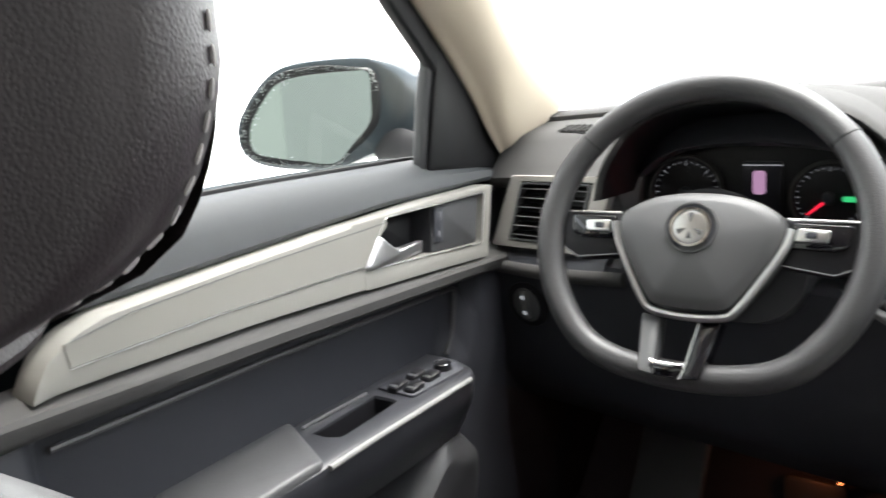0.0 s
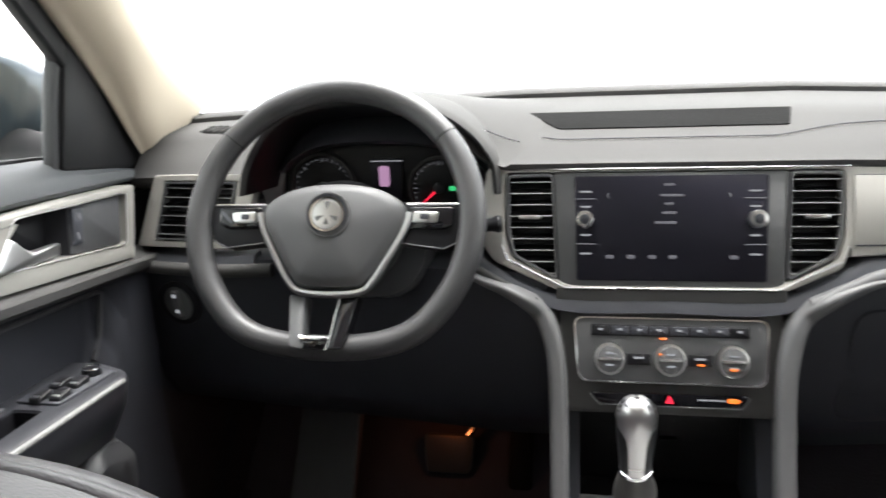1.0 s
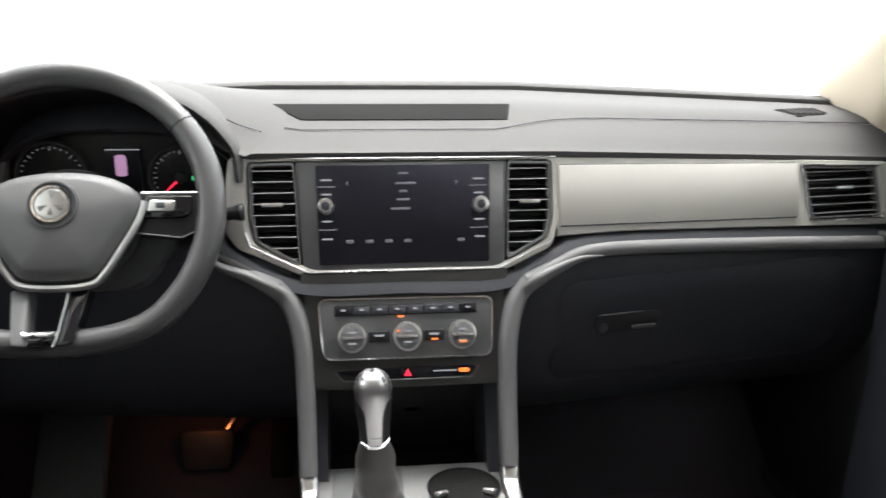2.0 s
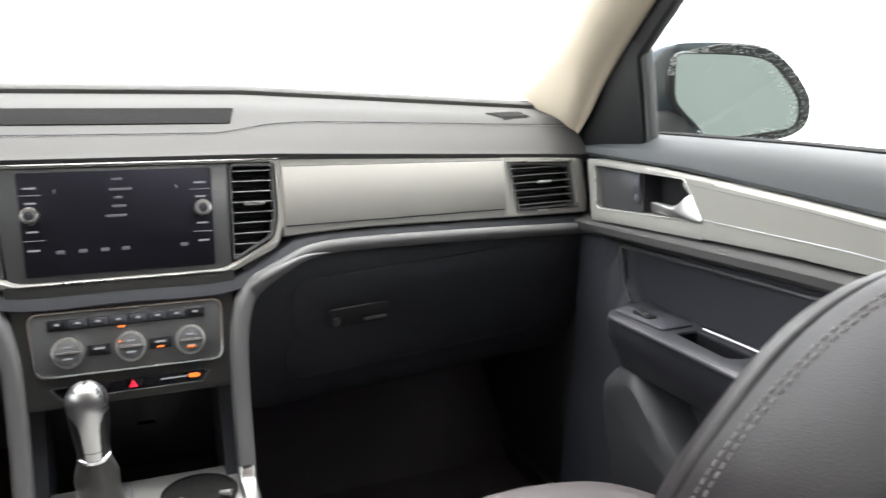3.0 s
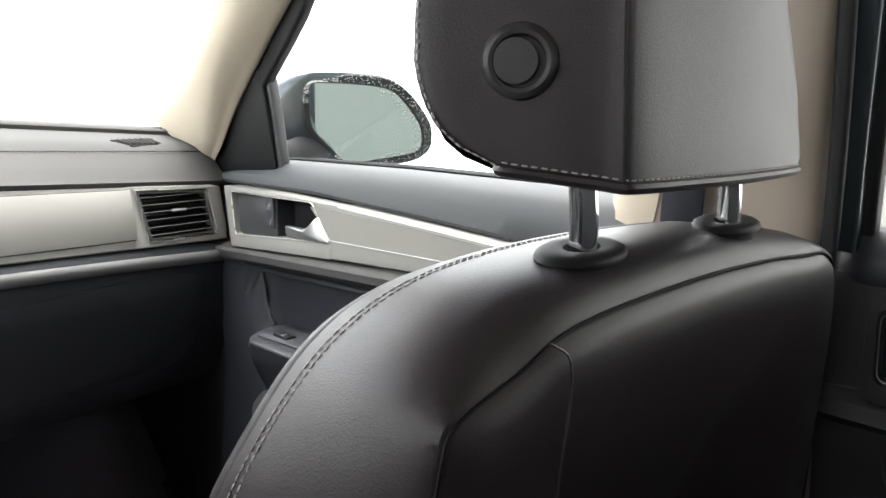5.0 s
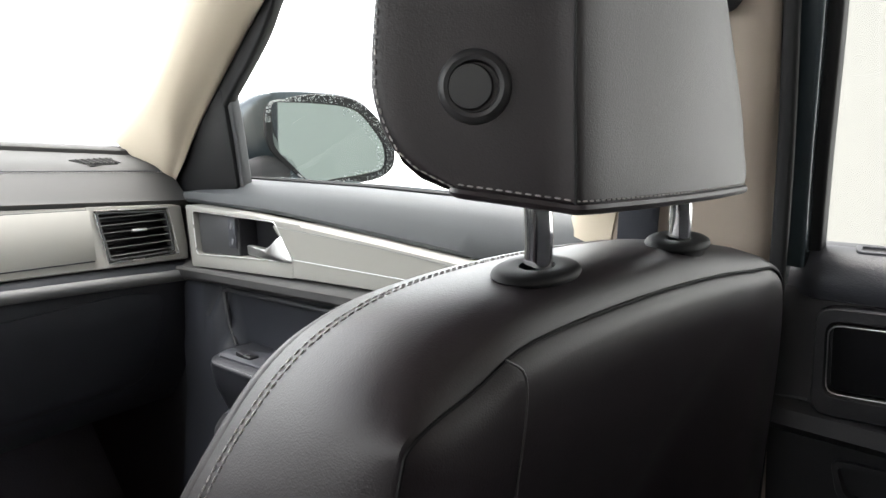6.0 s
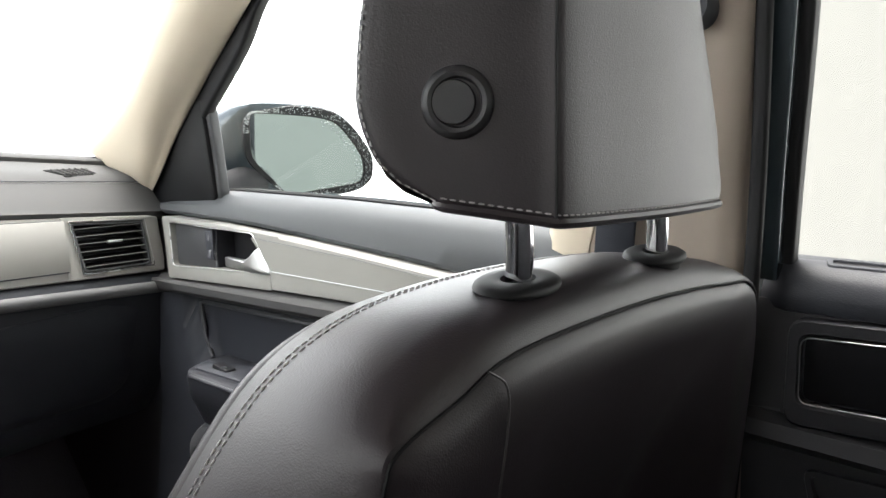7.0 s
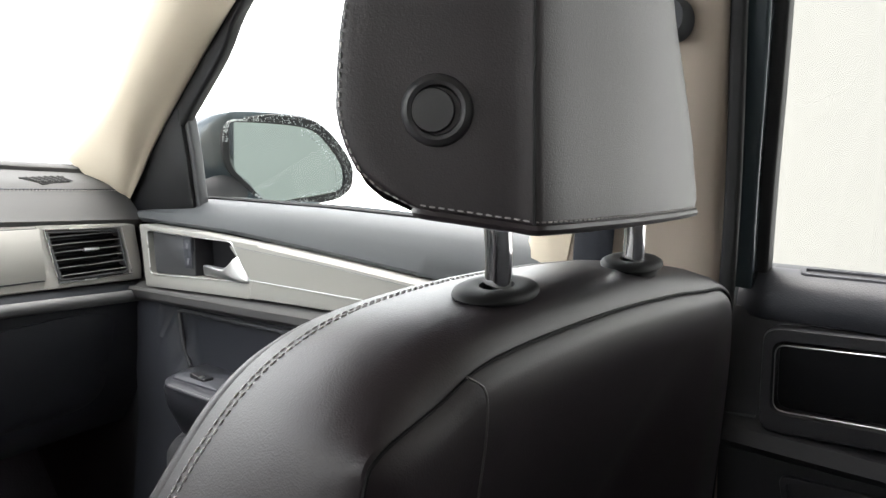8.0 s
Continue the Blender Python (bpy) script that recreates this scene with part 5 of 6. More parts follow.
# ---------------------------------------------------------------- outside mirrors
def side_mirror(s):
    m = thing("side_mirror", (s * 1.05, 0.12, 0.76), "blue grey outside mirror with a black rim", "side mirror", "outside mirrors")
    c = Vector((s * 1.055, 0.10, 0.772))
    n = Vector((-s * (0.33 if s > 0 else 0.30), -0.885, 0.0)).normalized()
    e1 = Vector((0, 0, 1)).cross(n).normalized() * -s
    e1 = e1 if e1.x * s > 0 else -e1
    e2 = (Vector((0, 0, 1)) - 0.03 * n).normalized()
    if s < 0:
        c = c + e1 * 0.034
    pairs = [((-0.180, 0.030), (-0.1085, 0.028)), ((-0.160, 0.058), (-0.1095, 0.056)), ((-0.130, 0.081), (-0.103, 0.068)), ((-0.100, 0.090), (-0.080, 0.0695)), ((-0.035, 0.093), (-0.035, 0.070)),
             ((0.030, 0.090), (0.025, 0.067)), ((0.070, 0.077), (0.062, 0.056)), ((0.108, 0.045), (0.093, 0.024)), ((0.140, 0.000), (0.115, -0.008)), ((0.145, -0.030), (0.120, -0.040)),
             ((0.138, -0.058), (0.110, -0.060)), ((0.108, -0.080), (0.075, -0.069)), ((0.040, -0.092), (0.025, -0.077)), ((-0.028, -0.093), (-0.034, -0.083)), ((-0.082, -0.080), (-0.070, -0.052)), ((-0.15, -0.05), (-0.103, -0.016))]
    shell = [(p.x, p.y) for p in closed_spline([(*a, 0) for a, b in pairs], 64)]
    pane = [(p.x, p.y) for p in closed_spline([(*b, 0) for a, b in pairs], 64)]

    def at(u, v, w):
        return c + e1 * u * 1.05 + e2 * v + n * w

    def between(f, w, size=1.0, shift=0.0):
        out = []
        for (a, b), (p, q) in zip(shell, pane):
            u, v = p + (a - p) * f, q + (b - q) * f
            back = 0.05 * max(0.0, (-0.105 - u) / 0.065) ** 1.6
            out.append(at(u * size + shift, v * size, w - back))
        return out

    rows = [between(0.0, 0.002), between(0.1, 0.006), between(0.55, 0.006), between(0.85, 0.003), between(1.0, -0.006), between(1.0, -0.025, 1.015), between(1.0, -0.06, 0.97, -0.01), between(1.0, -0.10, 0.78, -0.03), between(1.0, -0.125, 0.42, -0.05)]
    part("housing", grid(rows, close=True, caps=True), PAINT, m, "blue grey painted housing")
    band = []
    for (a, b), (p, q) in zip(shell, pane):
        f = 0.18 + (0.62 if s > 0 else 0.36) * max(0.0, min(1.0, (p + 0.09) / 0.06)) * (1 if q > -0.05 or p > 0.05 else 0.35)
        band.append((p + (a - p) * f, q + (b - q) * f))
    part("rim", frame_ring(band, [(u * 0.985, v * 0.985) for u, v in pane], lambda u, v, w: at(u, v, w + 0.009), 0.012, 0.003), RUBBER, m, "black wet rim")
    part("mirror_pane", slab(pane, lambda u, v, w: at(u, v, w + 0.005), 0.004, 0.0008), MIRROR, m, "reflecting mirror glass", smooth=False)
    drops = bmesh.new()
    rnd = random.Random(5 + s)
    for _ in range(520 if s < 0 else 1100):
        i = int(rnd.random() * len(pane))
        (u, v), (a, b) = pane[i], band[i]
        (u2, v2), (a2, b2) = pane[i - 1], band[i - 1]
        k = rnd.random()
        u, v, a, b = u + (u2 - u) * k, v + (v2 - v) * k, a + (a2 - a) * k, b + (b2 - b) * k
        if u < -0.06 and v < 0.03:
            continue
        inner = rnd.random() < (0.2 if s < 0 else 0.5) and u > 0.03
        f = rnd.uniform(-0.9, 0.0) if inner else rnd.uniform(0.1, 0.95)
        p = at(u + (a - u) * f, v + (b - v) * f, 0.0055 if inner else 0.0092)
        r = rnd.uniform(0.0004, 0.0012)
        bmesh.ops.create_icosphere(drops, subdivisions=1, radius=r, matrix=Matrix.Translation(p))
    tagged(part("water_drops", drops, DROP, m, "small water drops on the rim"), kind="stuff")
    arm = [Vector((s * 0.80, 0.07, 0.700)), Vector((s * 0.87, 0.11, 0.704)), Vector((s * 0.97, 0.15, 0.712))]
    part("arm", tube(spline(arm, 10), [0.030, 0.030, 0.030, 0.029, 0.029, 0.029, 0.030, 0.032, 0.034, 0.036], 14, flat=0.8), RUBBER, m, "black mirror foot")


side_mirror(-1)
side_mirror(1)


# ---------------------------------------------------------------- pillars, roof and windows
def a_pillar(s):
    def V(x, y, z):
        return Vector((s * x, y, z))
    ctrl = [[(0.742, 0.150, 0.690), (0.735, 0.135, 0.695), (0.722, 0.155, 0.705), (0.700, 0.238, 0.752), (0.715, 0.30, 0.762), (0.78, 0.30, 0.745)],
            [(0.738, 0.098, 0.735), (0.720, 0.085, 0.742), (0.698, 0.100, 0.762), (0.686, 0.155, 0.800), (0.706, 0.200, 0.810), (0.78, 0.23, 0.79)],
            [(0.734, 0.020, 0.820), (0.708, 0.010, 0.830), (0.678, 0.015, 0.852), (0.670, 0.050, 0.868), (0.694, 0.095, 0.875), (0.78, 0.13, 0.86)],
            [(0.712, -0.176, 0.990), (0.680, -0.196, 0.995), (0.648, -0.158, 1.003), (0.648, -0.090, 1.010), (0.672, -0.055, 1.018), (0.75, -0.06, 1.02)],
            [(0.66, -0.45, 1.165), (0.63, -0.48, 1.165), (0.605, -0.44, 1.175), (0.61, -0.36, 1.18), (0.63, -0.34, 1.185), (0.70, -0.36, 1.19)]]
    cols = [spline([V(*row[k]) for row in ctrl], 24) for k in range(6)]
    rows = [list(r) for r in zip(*cols)]
    rows = [closed_spline(r, 30) for r in rows]
    tagged(part("a_pillar", grid(rows, close=True, caps=True), BEIGE), "beige cloth covered windscreen pillar", "pillar", "windscreen pillars", "structure")


a_pillar(-1)
a_pillar(1)

def roof_z(x, y):
    return 1.19 + 0.04 * math.sin(min(1, (-0.36 - y) / 0.8) * math.pi / 2) + 0.045 * (1 - (x / 0.7) ** 2)


rows = []
for i in range(17):
    y = -0.36 - 2.2 * i / 16
    under = [-0.70 + 1.40 * q / 14 for q in range(15)]
    rows.append([Vector((x, y, roof_z(x, y))) for x in under] + [Vector((x, y, roof_z(x, y) + 0.03)) for x in reversed(under)])
# darkened cloth keeps bounced light off the seats
tagged(part("ceiling", grid(rows, close=True, caps=True), SHADED_BEIGE), "headliner under the car roof, darkened to bounce less light", "ceiling", kind="structure")
ws = [[Vector((x, 0.60 - 0.05 * (x / 0.7) ** 2 - 0.92 * k / 10, 0.735 + 0.50 * (k / 10) - 0.02 * (x / 0.7) ** 2)) for x in [-0.70 + 1.4 * i / 12 for i in range(13)]] for k in range(11)]
w1 = tagged(part("window_1", grid(ws), CLEAR), "clear sloping windscreen", "windscreen", kind="structure")
w1.visible_shadow = False
tagged(part("cowl", box(-0.80, 0.80, 0.58, 0.64, -0.1, 0.735, 0.01), BLACK), "black bulkhead ahead of the dashboard", "bulkhead", kind="structure")

# tail end: closed plain wall with a rear window
tail = bmesh.new()
for b in (box(-0.80, 0.80, -2.62, -2.56, -0.05, 0.74, 0.01), box(-0.80, -0.66, -2.62, -2.56, 0.74, 1.2, 0.01), box(0.66, 0.80, -2.62, -2.56, 0.74, 1.2, 0.01)):
    tmp = bpy.data.meshes.new("tmp")
    b.to_mesh(tmp)
    b.free()
    tail.from_mesh(tmp)
    bpy.data.meshes.remove(tmp)
w2 = tagged(part("window_2", grid([[Vector((x, -2.59, z)) for x in (-0.67, 0, 0.67)] for z in (0.73, 0.95, 1.21)]), PRIVACY), "tinted rear window glass", "rear window", kind="structure")
w2.visible_shadow = False
tagged(part("wall_tail", tail, DARK), "dark tail end of the cabin", "wall", kind="structure")


# added behind the camera to shade the lower seat backs
tagged(part("rear_light_blocker", box(-0.77, 0.77, -1.34, -1.26, 0.0, 0.83, 0.03), REAR), "added unseen wall that blocks light from behind", "wall", kind="structure")


# ---------------------------------------------------------------- B-pillars, belts and rear doors
def b_pillar(s):
    def V(x, y, z):
        return Vector((s * x, y, z))
    rows = []
    for z, y0, y1, x in ((0.0, -0.60, -0.89, 0.745), (0.45, -0.62, -0.862, 0.742), (0.70, -0.645, -0.851, 0.738), (0.80, -0.665, -0.847, 0.728), (0.95, -0.685, -0.846, 0.706), (1.10, -0.69, -0.845, 0.672), (1.20, -0.70, -0.84, 0.645)):
        rows.append([V(x + 0.05, y0 + 0.004, z), V(x + 0.012, y0, z), V(x + 0.002, y0 - 0.012, z), V(x, y0 - 0.04, z), V(x, (y0 + y1) / 2, z), V(x + 0.001, y1 + 0.025, z), V(x + 0.006, y1 + 0.006, z), V(x + 0.014, y1, z), V(x + 0.05, y1, z)])
    cols = [spline([r[k] for r in rows], 30) for k in range(9)]
    p = tagged(part("b_pillar", grid([list(r) for r in zip(*cols)], close=True, caps=True), SHADED_BEIGE), "middle pillar trim, beige darkened for shade", "pillar", "middle pillars", "structure")
    # plain beige strip paints the window light on the pillar's front
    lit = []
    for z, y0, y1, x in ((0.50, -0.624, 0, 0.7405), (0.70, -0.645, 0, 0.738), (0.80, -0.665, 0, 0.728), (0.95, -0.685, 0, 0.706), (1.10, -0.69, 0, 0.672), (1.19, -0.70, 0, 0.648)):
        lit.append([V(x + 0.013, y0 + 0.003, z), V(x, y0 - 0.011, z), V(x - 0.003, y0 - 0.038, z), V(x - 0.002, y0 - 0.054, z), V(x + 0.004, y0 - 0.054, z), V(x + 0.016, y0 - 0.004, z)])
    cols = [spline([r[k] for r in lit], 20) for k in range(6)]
    part("front_cover", grid([list(r) for r in zip(*cols)], close=True, caps=True), BEIGE, p, "beige strip painting the lit front of the pillar")
    belt = thing("seat_belt", (s * 0.72, -0.74, 0.5), "dark grey seat belt hanging on the middle pillar", "seat belt", "seat belts")
    web = [(0.735, -0.735, 0.10), (0.729, -0.735, 0.50), (0.722, -0.735, 0.75), (0.700, -0.755, 0.90), (0.690, -0.785, 0.935)]
    rows = []
    for q in spline([V(*w) for w in web], 24):
        rows.append([q + Vector((0, 0.021, 0)), q + Vector((-s * 0.0016, 0.019, 0)), q + Vector((-s * 0.0016, -0.019, 0)), q + Vector((0, -0.021, 0)), q + Vector((s * 0.001, 0, 0))])
    part("webbing", grid(rows, close=True, caps=True), WEBBING, belt, "woven dark webbing")
    part("anchor", grid([[V(0.700 - w, -0.806 + r * 1.0 * a, 0.937 + r * 1.3 * b) for a, b in cir] for r, w in ((0.014, -0.01), (0.014, 0.006), (0.011, 0.012), (0.003, 0.013))], close=True, caps=True), DARK, belt, "dark height adjuster button")
    part("pillar_joint", tube([V(0.7405, -0.845, 0.572), V(0.741, -0.79, 0.572), V(0.741, -0.70, 0.572)], 0.0012, 6), RUBBER, p)
    # door seal and frame of the rear door
    part_seal = [V(0.752, -0.860, 0.30), V(0.750, -0.859, 0.70), V(0.722, -0.853, 0.95), V(0.675, -0.850, 1.15)]
    tagged(part("trim_seal", sweep(spline(part_seal, 20), rounded(0.010, 0.014, 0.004), up=(0, 1, 0)), RUBBER), "black rubber seal behind the pillar", "seal", "door seals", "structure")


b_pillar(-1)
b_pillar(1)


def rear_door(s):
    def V(x, y, z):
        return Vector((s * x, y, z))
    d = thing("door_3" if s < 0 else "door_4", (s * 0.80, -1.3, 0.1), "closed rear car door with black trim and chrome outlined inset", "car door", "rear doors", "structure")
    ys = [-0.856 - 0.996 * i / 40 for i in range(41)]
    rows = []
    for y in ys:
        z = 0.718 + 0.05 * (-0.888 - y) * 0.6
        e = min(1, (-0.856 - y) / 0.02)
        x = 0.78 + 0.02 * (1 - e)
        rows.append([V(0.86, y, z - 0.02), V(0.845, y, z), V(0.825, y, z), V(x + 0.015, y, z - 0.006), V(x + 0.002, y, z - 0.020), V(x - 0.002, y, z - 0.034), V(x + 0.003, y, z - 0.046), V(x + 0.014, y, z - 0.049), V(0.86, y, z - 0.05)])
    part("upper_pad", grid(rows, close=True, caps=True), DARK, d, "dark soft upper pad")
    rows = []
    for y in ys:
        z = 0.66
        rows.append([V(0.86, y, 0.680), V(0.794, y, 0.678), V(0.790, y, 0.670), V(0.790, y, 0.59), V(0.786, y, 0.572), V(0.768, y, 0.566), V(0.764, y, 0.552), V(0.782, y, 0.540), V(0.79, y, 0.45), V(0.78, y, 0.1), V(0.86, y, 0.1)])
    part("inner_panel", grid(rows, close=True, caps=True), REAR, d, "black lower door panel")
    o = soften([(-0.889, 0.667), (-1.40, 0.70), (-1.40, 0.605), (-0.894, 0.566)], 0.016)
    i_ = soften([(-0.900, 0.654), (-1.39, 0.69), (-1.39, 0.618), (-0.904, 0.588)], 0.012)
    part("inset_frame", frame_ring(o, i_, lambda u, v, w: V(0.772 - w, u, v), 0.02, 0.003), REAR, d, "black raised frame")
    i2 = soften([(-0.902, 0.652), (-1.388, 0.688), (-1.388, 0.620), (-0.906, 0.590)], 0.010)
    part("chrome_outline", tube([V(0.7705, u, v) for u, v in i2] + [V(0.7705, *i2[0])], 0.0006, 6), KNOB, d, "thin satin outline")
    part("step_edge", tube([V(0.787, -0.850, 0.5705), V(0.787, -0.888, 0.5745)], 0.0016, 6), LOWER, d, "lighter edge of the lower step")
    lowslot = soften([(-0.915, 0.527), (-1.30, 0.552), (-1.30, 0.500), (-0.925, 0.490)], 0.010)
    part("lower_recess", frame_ring(lowslot, soften([(-0.922, 0.522), (-1.29, 0.546), (-1.29, 0.506), (-0.932, 0.496)], 0.008), lambda u, v, w: V(0.777 - w, u, v), 0.016, 0.002), REAR, d, "rim of the lower pocket")
    part("inset", slab(i2, lambda u, v, w: V(0.784 - w, u, v), 0.006, 0.002), BLACK, d, "black inset panel")
    slot = [(-0.905, 0.822), (-1.25, 0.822), (-1.25, 0.806), (-0.910, 0.803)]
    zt = lambda u: 0.718 + 0.05 * (-0.888 - u) * 0.6
    part("blind_slot", frame_ring(soften(slot, 0.006), soften([(-0.912, 0.818), (-1.245, 0.818), (-1.245, 0.810), (-0.914, 0.808)], 0.003), lambda u, v, w: V(v, u, zt(u) + 0.003 - (0.825 - v) * 0.25 + w), 0.006, 0.001), DARK, d, "slotted edge of the window blind")
    part("slot_dark", slab(soften([(-0.912, 0.818), (-1.245, 0.818), (-1.245, 0.810), (-0.914, 0.808)], 0.003), lambda u, v, w: V(v, u, zt(u) + 0.001 - (0.825 - v) * 0.25 + w), 0.003, 0.0005), BLACK, d)
    # window frame: painted edge and black channel
    f1 = [V(0.795, -0.859, 0.70), V(0.775, -0.860, 0.80), V(0.748, -0.862, 0.95), V(0.70, -0.864, 1.15)]
    part("frame_edge", sweep(spline(f1, 20), rounded(0.026, 0.024, 0.004), up=(1, 0, 0)), PAINT, d, "blue grey painted door frame")
    f2 = [V(0.810, -0.874, 0.715), V(0.790, -0.876, 0.80), V(0.762, -0.879, 0.95), V(0.712, -0.881, 1.15)]
    part("window_channel", sweep(spline(f2, 20), rounded(0.014, 0.022, 0.004), up=(1, 0, 0)), RUBBER, d, "black window channel")
    pane = [[V(0.825 - 0.12 * (max(0, z - 0.7) / 0.47) ** 1.2, y, z) for z in [0.69 + 0.48 * k / 6 for k in range(7)]] for y in [-0.866 - 0.969 * i / 12 for i in range(13)]]
    g = part("window_pane", grid(pane), TINT, d, "lightly tinted rear window glass")
    g.visible_shadow = False
    rows = []
    for y in ys:
        rows.append([V(0.855, y, 0.690), V(0.87, y, 0.686), V(0.915, y, 0.64), V(0.93, y, 0.50), V(0.935, y, 0.2), V(0.90, y, -0.1), V(0.862, y, -0.1), V(0.862, y, 0.6)])
    part("outer_skin", grid(rows, close=True, caps=True), PAINT, d, "blue grey painted outer skin")


rear_door(-1)
rear_door(1)
for s in (-1, 1):
    tagged(part("wall_quarter", box(s * 0.80 - 0.05, s * 0.80 + 0.05, -2.6, -1.86, -0.05, 0.75, 0.01), DARK), "dark rear quarter trim", "wall", kind="structure")
    skin = tagged(part("wall_outer", grid([[Vector((s * x, y, z)) for x, z in ((0.855, 0.735), (0.87, 0.73), (0.915, 0.66), (0.93, 0.50), (0.935, 0.2), (0.90, -0.1), (0.862, -0.1), (0.862, 0.6))] for y in (-1.86, -2.2, -2.64)], close=True, caps=True), PAINT), "blue grey painted rear quarter of the car", "wall", kind="structure")
    part("quarter_window", grid([[Vector((s * (0.825 - 0.12 * ((z - 0.7) / 0.47) ** 1.2), y, z)) for z in (0.72, 0.9, 1.05, 1.17)] for y in (-1.84, -2.2, -2.57)]), PRIVACY, skin, "tinted quarter window glass")
    part("pillar_trim", grid([[Vector((s * (x + k * 0.02), y, z)) for y, k in ((-1.80, 0), (-1.90, 0), (-1.90, 1), (-1.80, 1))] for x, z in ((0.815, 0.73), (0.79, 0.9), (0.745, 1.05), (0.69, 1.18))], close=True, caps=True), RUBBER, skin, "black pillar between the rear windows")


# ---------------------------------------------------------------- front seats
def seat(s, move, drop=0.0, set_back=0.0, aside=0.0, round_front=0.0, sag=0.0):
    """A front seat; the outlines are for the passenger's side, mirrored by s and moved."""
    st = thing("front_seat", (s * 0.43, -0.6 + move[1], 0.2 + move[2]), "black leather front seat with grey stitching and raised headrest", "car seat", "front seats")

    def V(x, y, z):
        across = s * x + move[0]
        return Vector((across, y + move[1], z + move[2] + sag * (across + 0.27)))

    def ring(ctrl, n=72):
        """ctrl: (x, z, y) round the seat back, bottom left over the top to bottom right."""
        return [V(p.x, p.z, p.y) for p in spline(ctrl, n)]

    tilt = [0.25]

    def lean(z):
        return -(z - 0.73) * tilt[0]

    ridge = [(0.165, 0.25), (0.172, 0.40), (0.188, 0.55), (0.207, 0.625), (0.222, 0.664), (0.248, 0.706), (0.285, 0.7285), (0.345, 0.738), (0.43, 0.7405), (0.53, 0.737), (0.60, 0.727), (0.645, 0.708), (0.672, 0.670), (0.684, 0.58), (0.692, 0.40), (0.70, 0.25)]
    seamc = [(0.205, 0.25), (0.213, 0.40), (0.221, 0.55), (0.227, 0.635), (0.233, 0.688), (0.2405, 0.7030), (0.275, 0.7140), (0.318, 0.7265), (0.43, 0.7300), (0.53, 0.7270), (0.60, 0.7215), (0.652, 0.7160), (0.685, 0.690), (0.700, 0.60), (0.705, 0.40), (0.705, 0.25)]

    def R(y0, zadd, a, b=None, k=0.0, out=0.0, t=0.25):
        tilt[0] = t
        pts = []
        for (x, z), (x2, z2) in zip(a, b or a):
            xx, zz = x + (x2 - x) * k, z + (z2 - z) * k
            dx = out * max(-1, min(1, (xx - 0.43) / 0.2))
            zz2 = zz + zadd * max(0, min(1, (zz - 0.55) / 0.17))
            pts.append((xx + dx, zz2, y0 + lean(zz2)))
        return ring(pts)

    inner = [(0.43 + (x - 0.43) * 0.76, 0.25 + (z - 0.25) * 0.90) for x, z in ridge]
    core = [(0.43 + (x - 0.43) * 0.40, 0.25 + (z - 0.25) * 0.75) for x, z in ridge]
    front = [R(-0.745, 0, core), R(-0.745, 0, inner, None), R(-0.760, 0, ridge, inner, 0.6), R(-0.772, 0.0, ridge, inner, 0.25), R(-0.780, 0.0, ridge, inner, 0.16), R(-0.790, -0.001, ridge, inner, 0.14), R(-0.795, -0.003, ridge, inner, 0.08)]
    part("front_cover", grid(front), LEATHER, st, "black leather front cover")
    sidec = [R(-0.793, -0.001, ridge), R(-0.798, 0.001, ridge), R(-0.815, 0.005, ridge, seamc, 0.12, 0.003, 0.2), R(-0.838, 0.009, ridge, seamc, 0.3, 0.006, 0.14), R(-0.860, 0.0105, ridge, seamc, 0.5, 0.005, 0.1), R(-0.876, 0.0075, ridge, seamc, 0.75, 0.002, 0.06), R(-0.884, 0.002, seamc, None, 0, 0.001, 0.04), R(-0.885, -0.001, seamc, None, 0, 0, 0.04)]
    part("side_cover", grid(sidec), LEATHER, st, "black leather side and shoulder cover")
    seam2 = [(0.43 + (x - 0.43) * 0.994, z - 0.0014) for x, z in seamc]
    pan = [(0.43 + (x - 0.43) * 0.93, 0.25 + (z - 0.25) * 0.975) for x, z in seamc]
    pan2 = [(0.43 + (x - 0.43) * 0.69, 0.25 + (z - 0.25) * 0.93) for x, z in seamc]
    hollow = [(0.43 + (x - 0.43) * 0.44, 0.25 + (z - 0.25) * 0.78) for x, z in seamc]
    back = [R(-0.8835, -0.0012, seamc, None, 0, 0, 0.04), R(-0.8848, -0.0014, seam2, None, 0, 0, 0.04), R(-0.8875, 0, pan, seam2, 0.75, 0, 0.04), R(-0.892, 0, pan, None, 0, 0, 0.04), R(-0.8935, 0, pan2, None, 0, 0, 0.04), R(-0.885, 0, hollow, None, 0, 0, 0.16), R(-0.880, 0, [(0.43, 0.25 + (z - 0.25) * 0.5) for x, z in seamc], None, 0, 0, 0.18)]
    part("back_panel", grid(back), LEATHER, st, "black leather back panel")
    part("back_piping", tube(R(-0.8853, -0.0004, seamc, seam2, 0.35, 0, 0.04), 0.0009, 6), RUBBER, st, "black seam piping")
    part("ridge_piping", tube(R(-0.7885, -0.0045, ridge, inner, 0.12), 0.0062, 12), LEATHER, st, "rolled front edge of the shoulder")
    def line(high, low):
        """A line on the shoulder that draws closer to its edge lower down."""
        out = []
        for p, q in zip(R(*high), R(*low)):
            k = max(0.0, min(1.0, (0.725 + move[2] - p.z) / 0.05))
            out.append(p.lerp(q, k))
        return out

    thr = stitches(line((-0.8055, 0.0029, ridge, seamc, 0.053, 0.0015, 0.228), (-0.8005, 0.0018, ridge, seamc, 0.018, 0.0009, 0.243)), 0.0036, 0.0012, 0.0005)
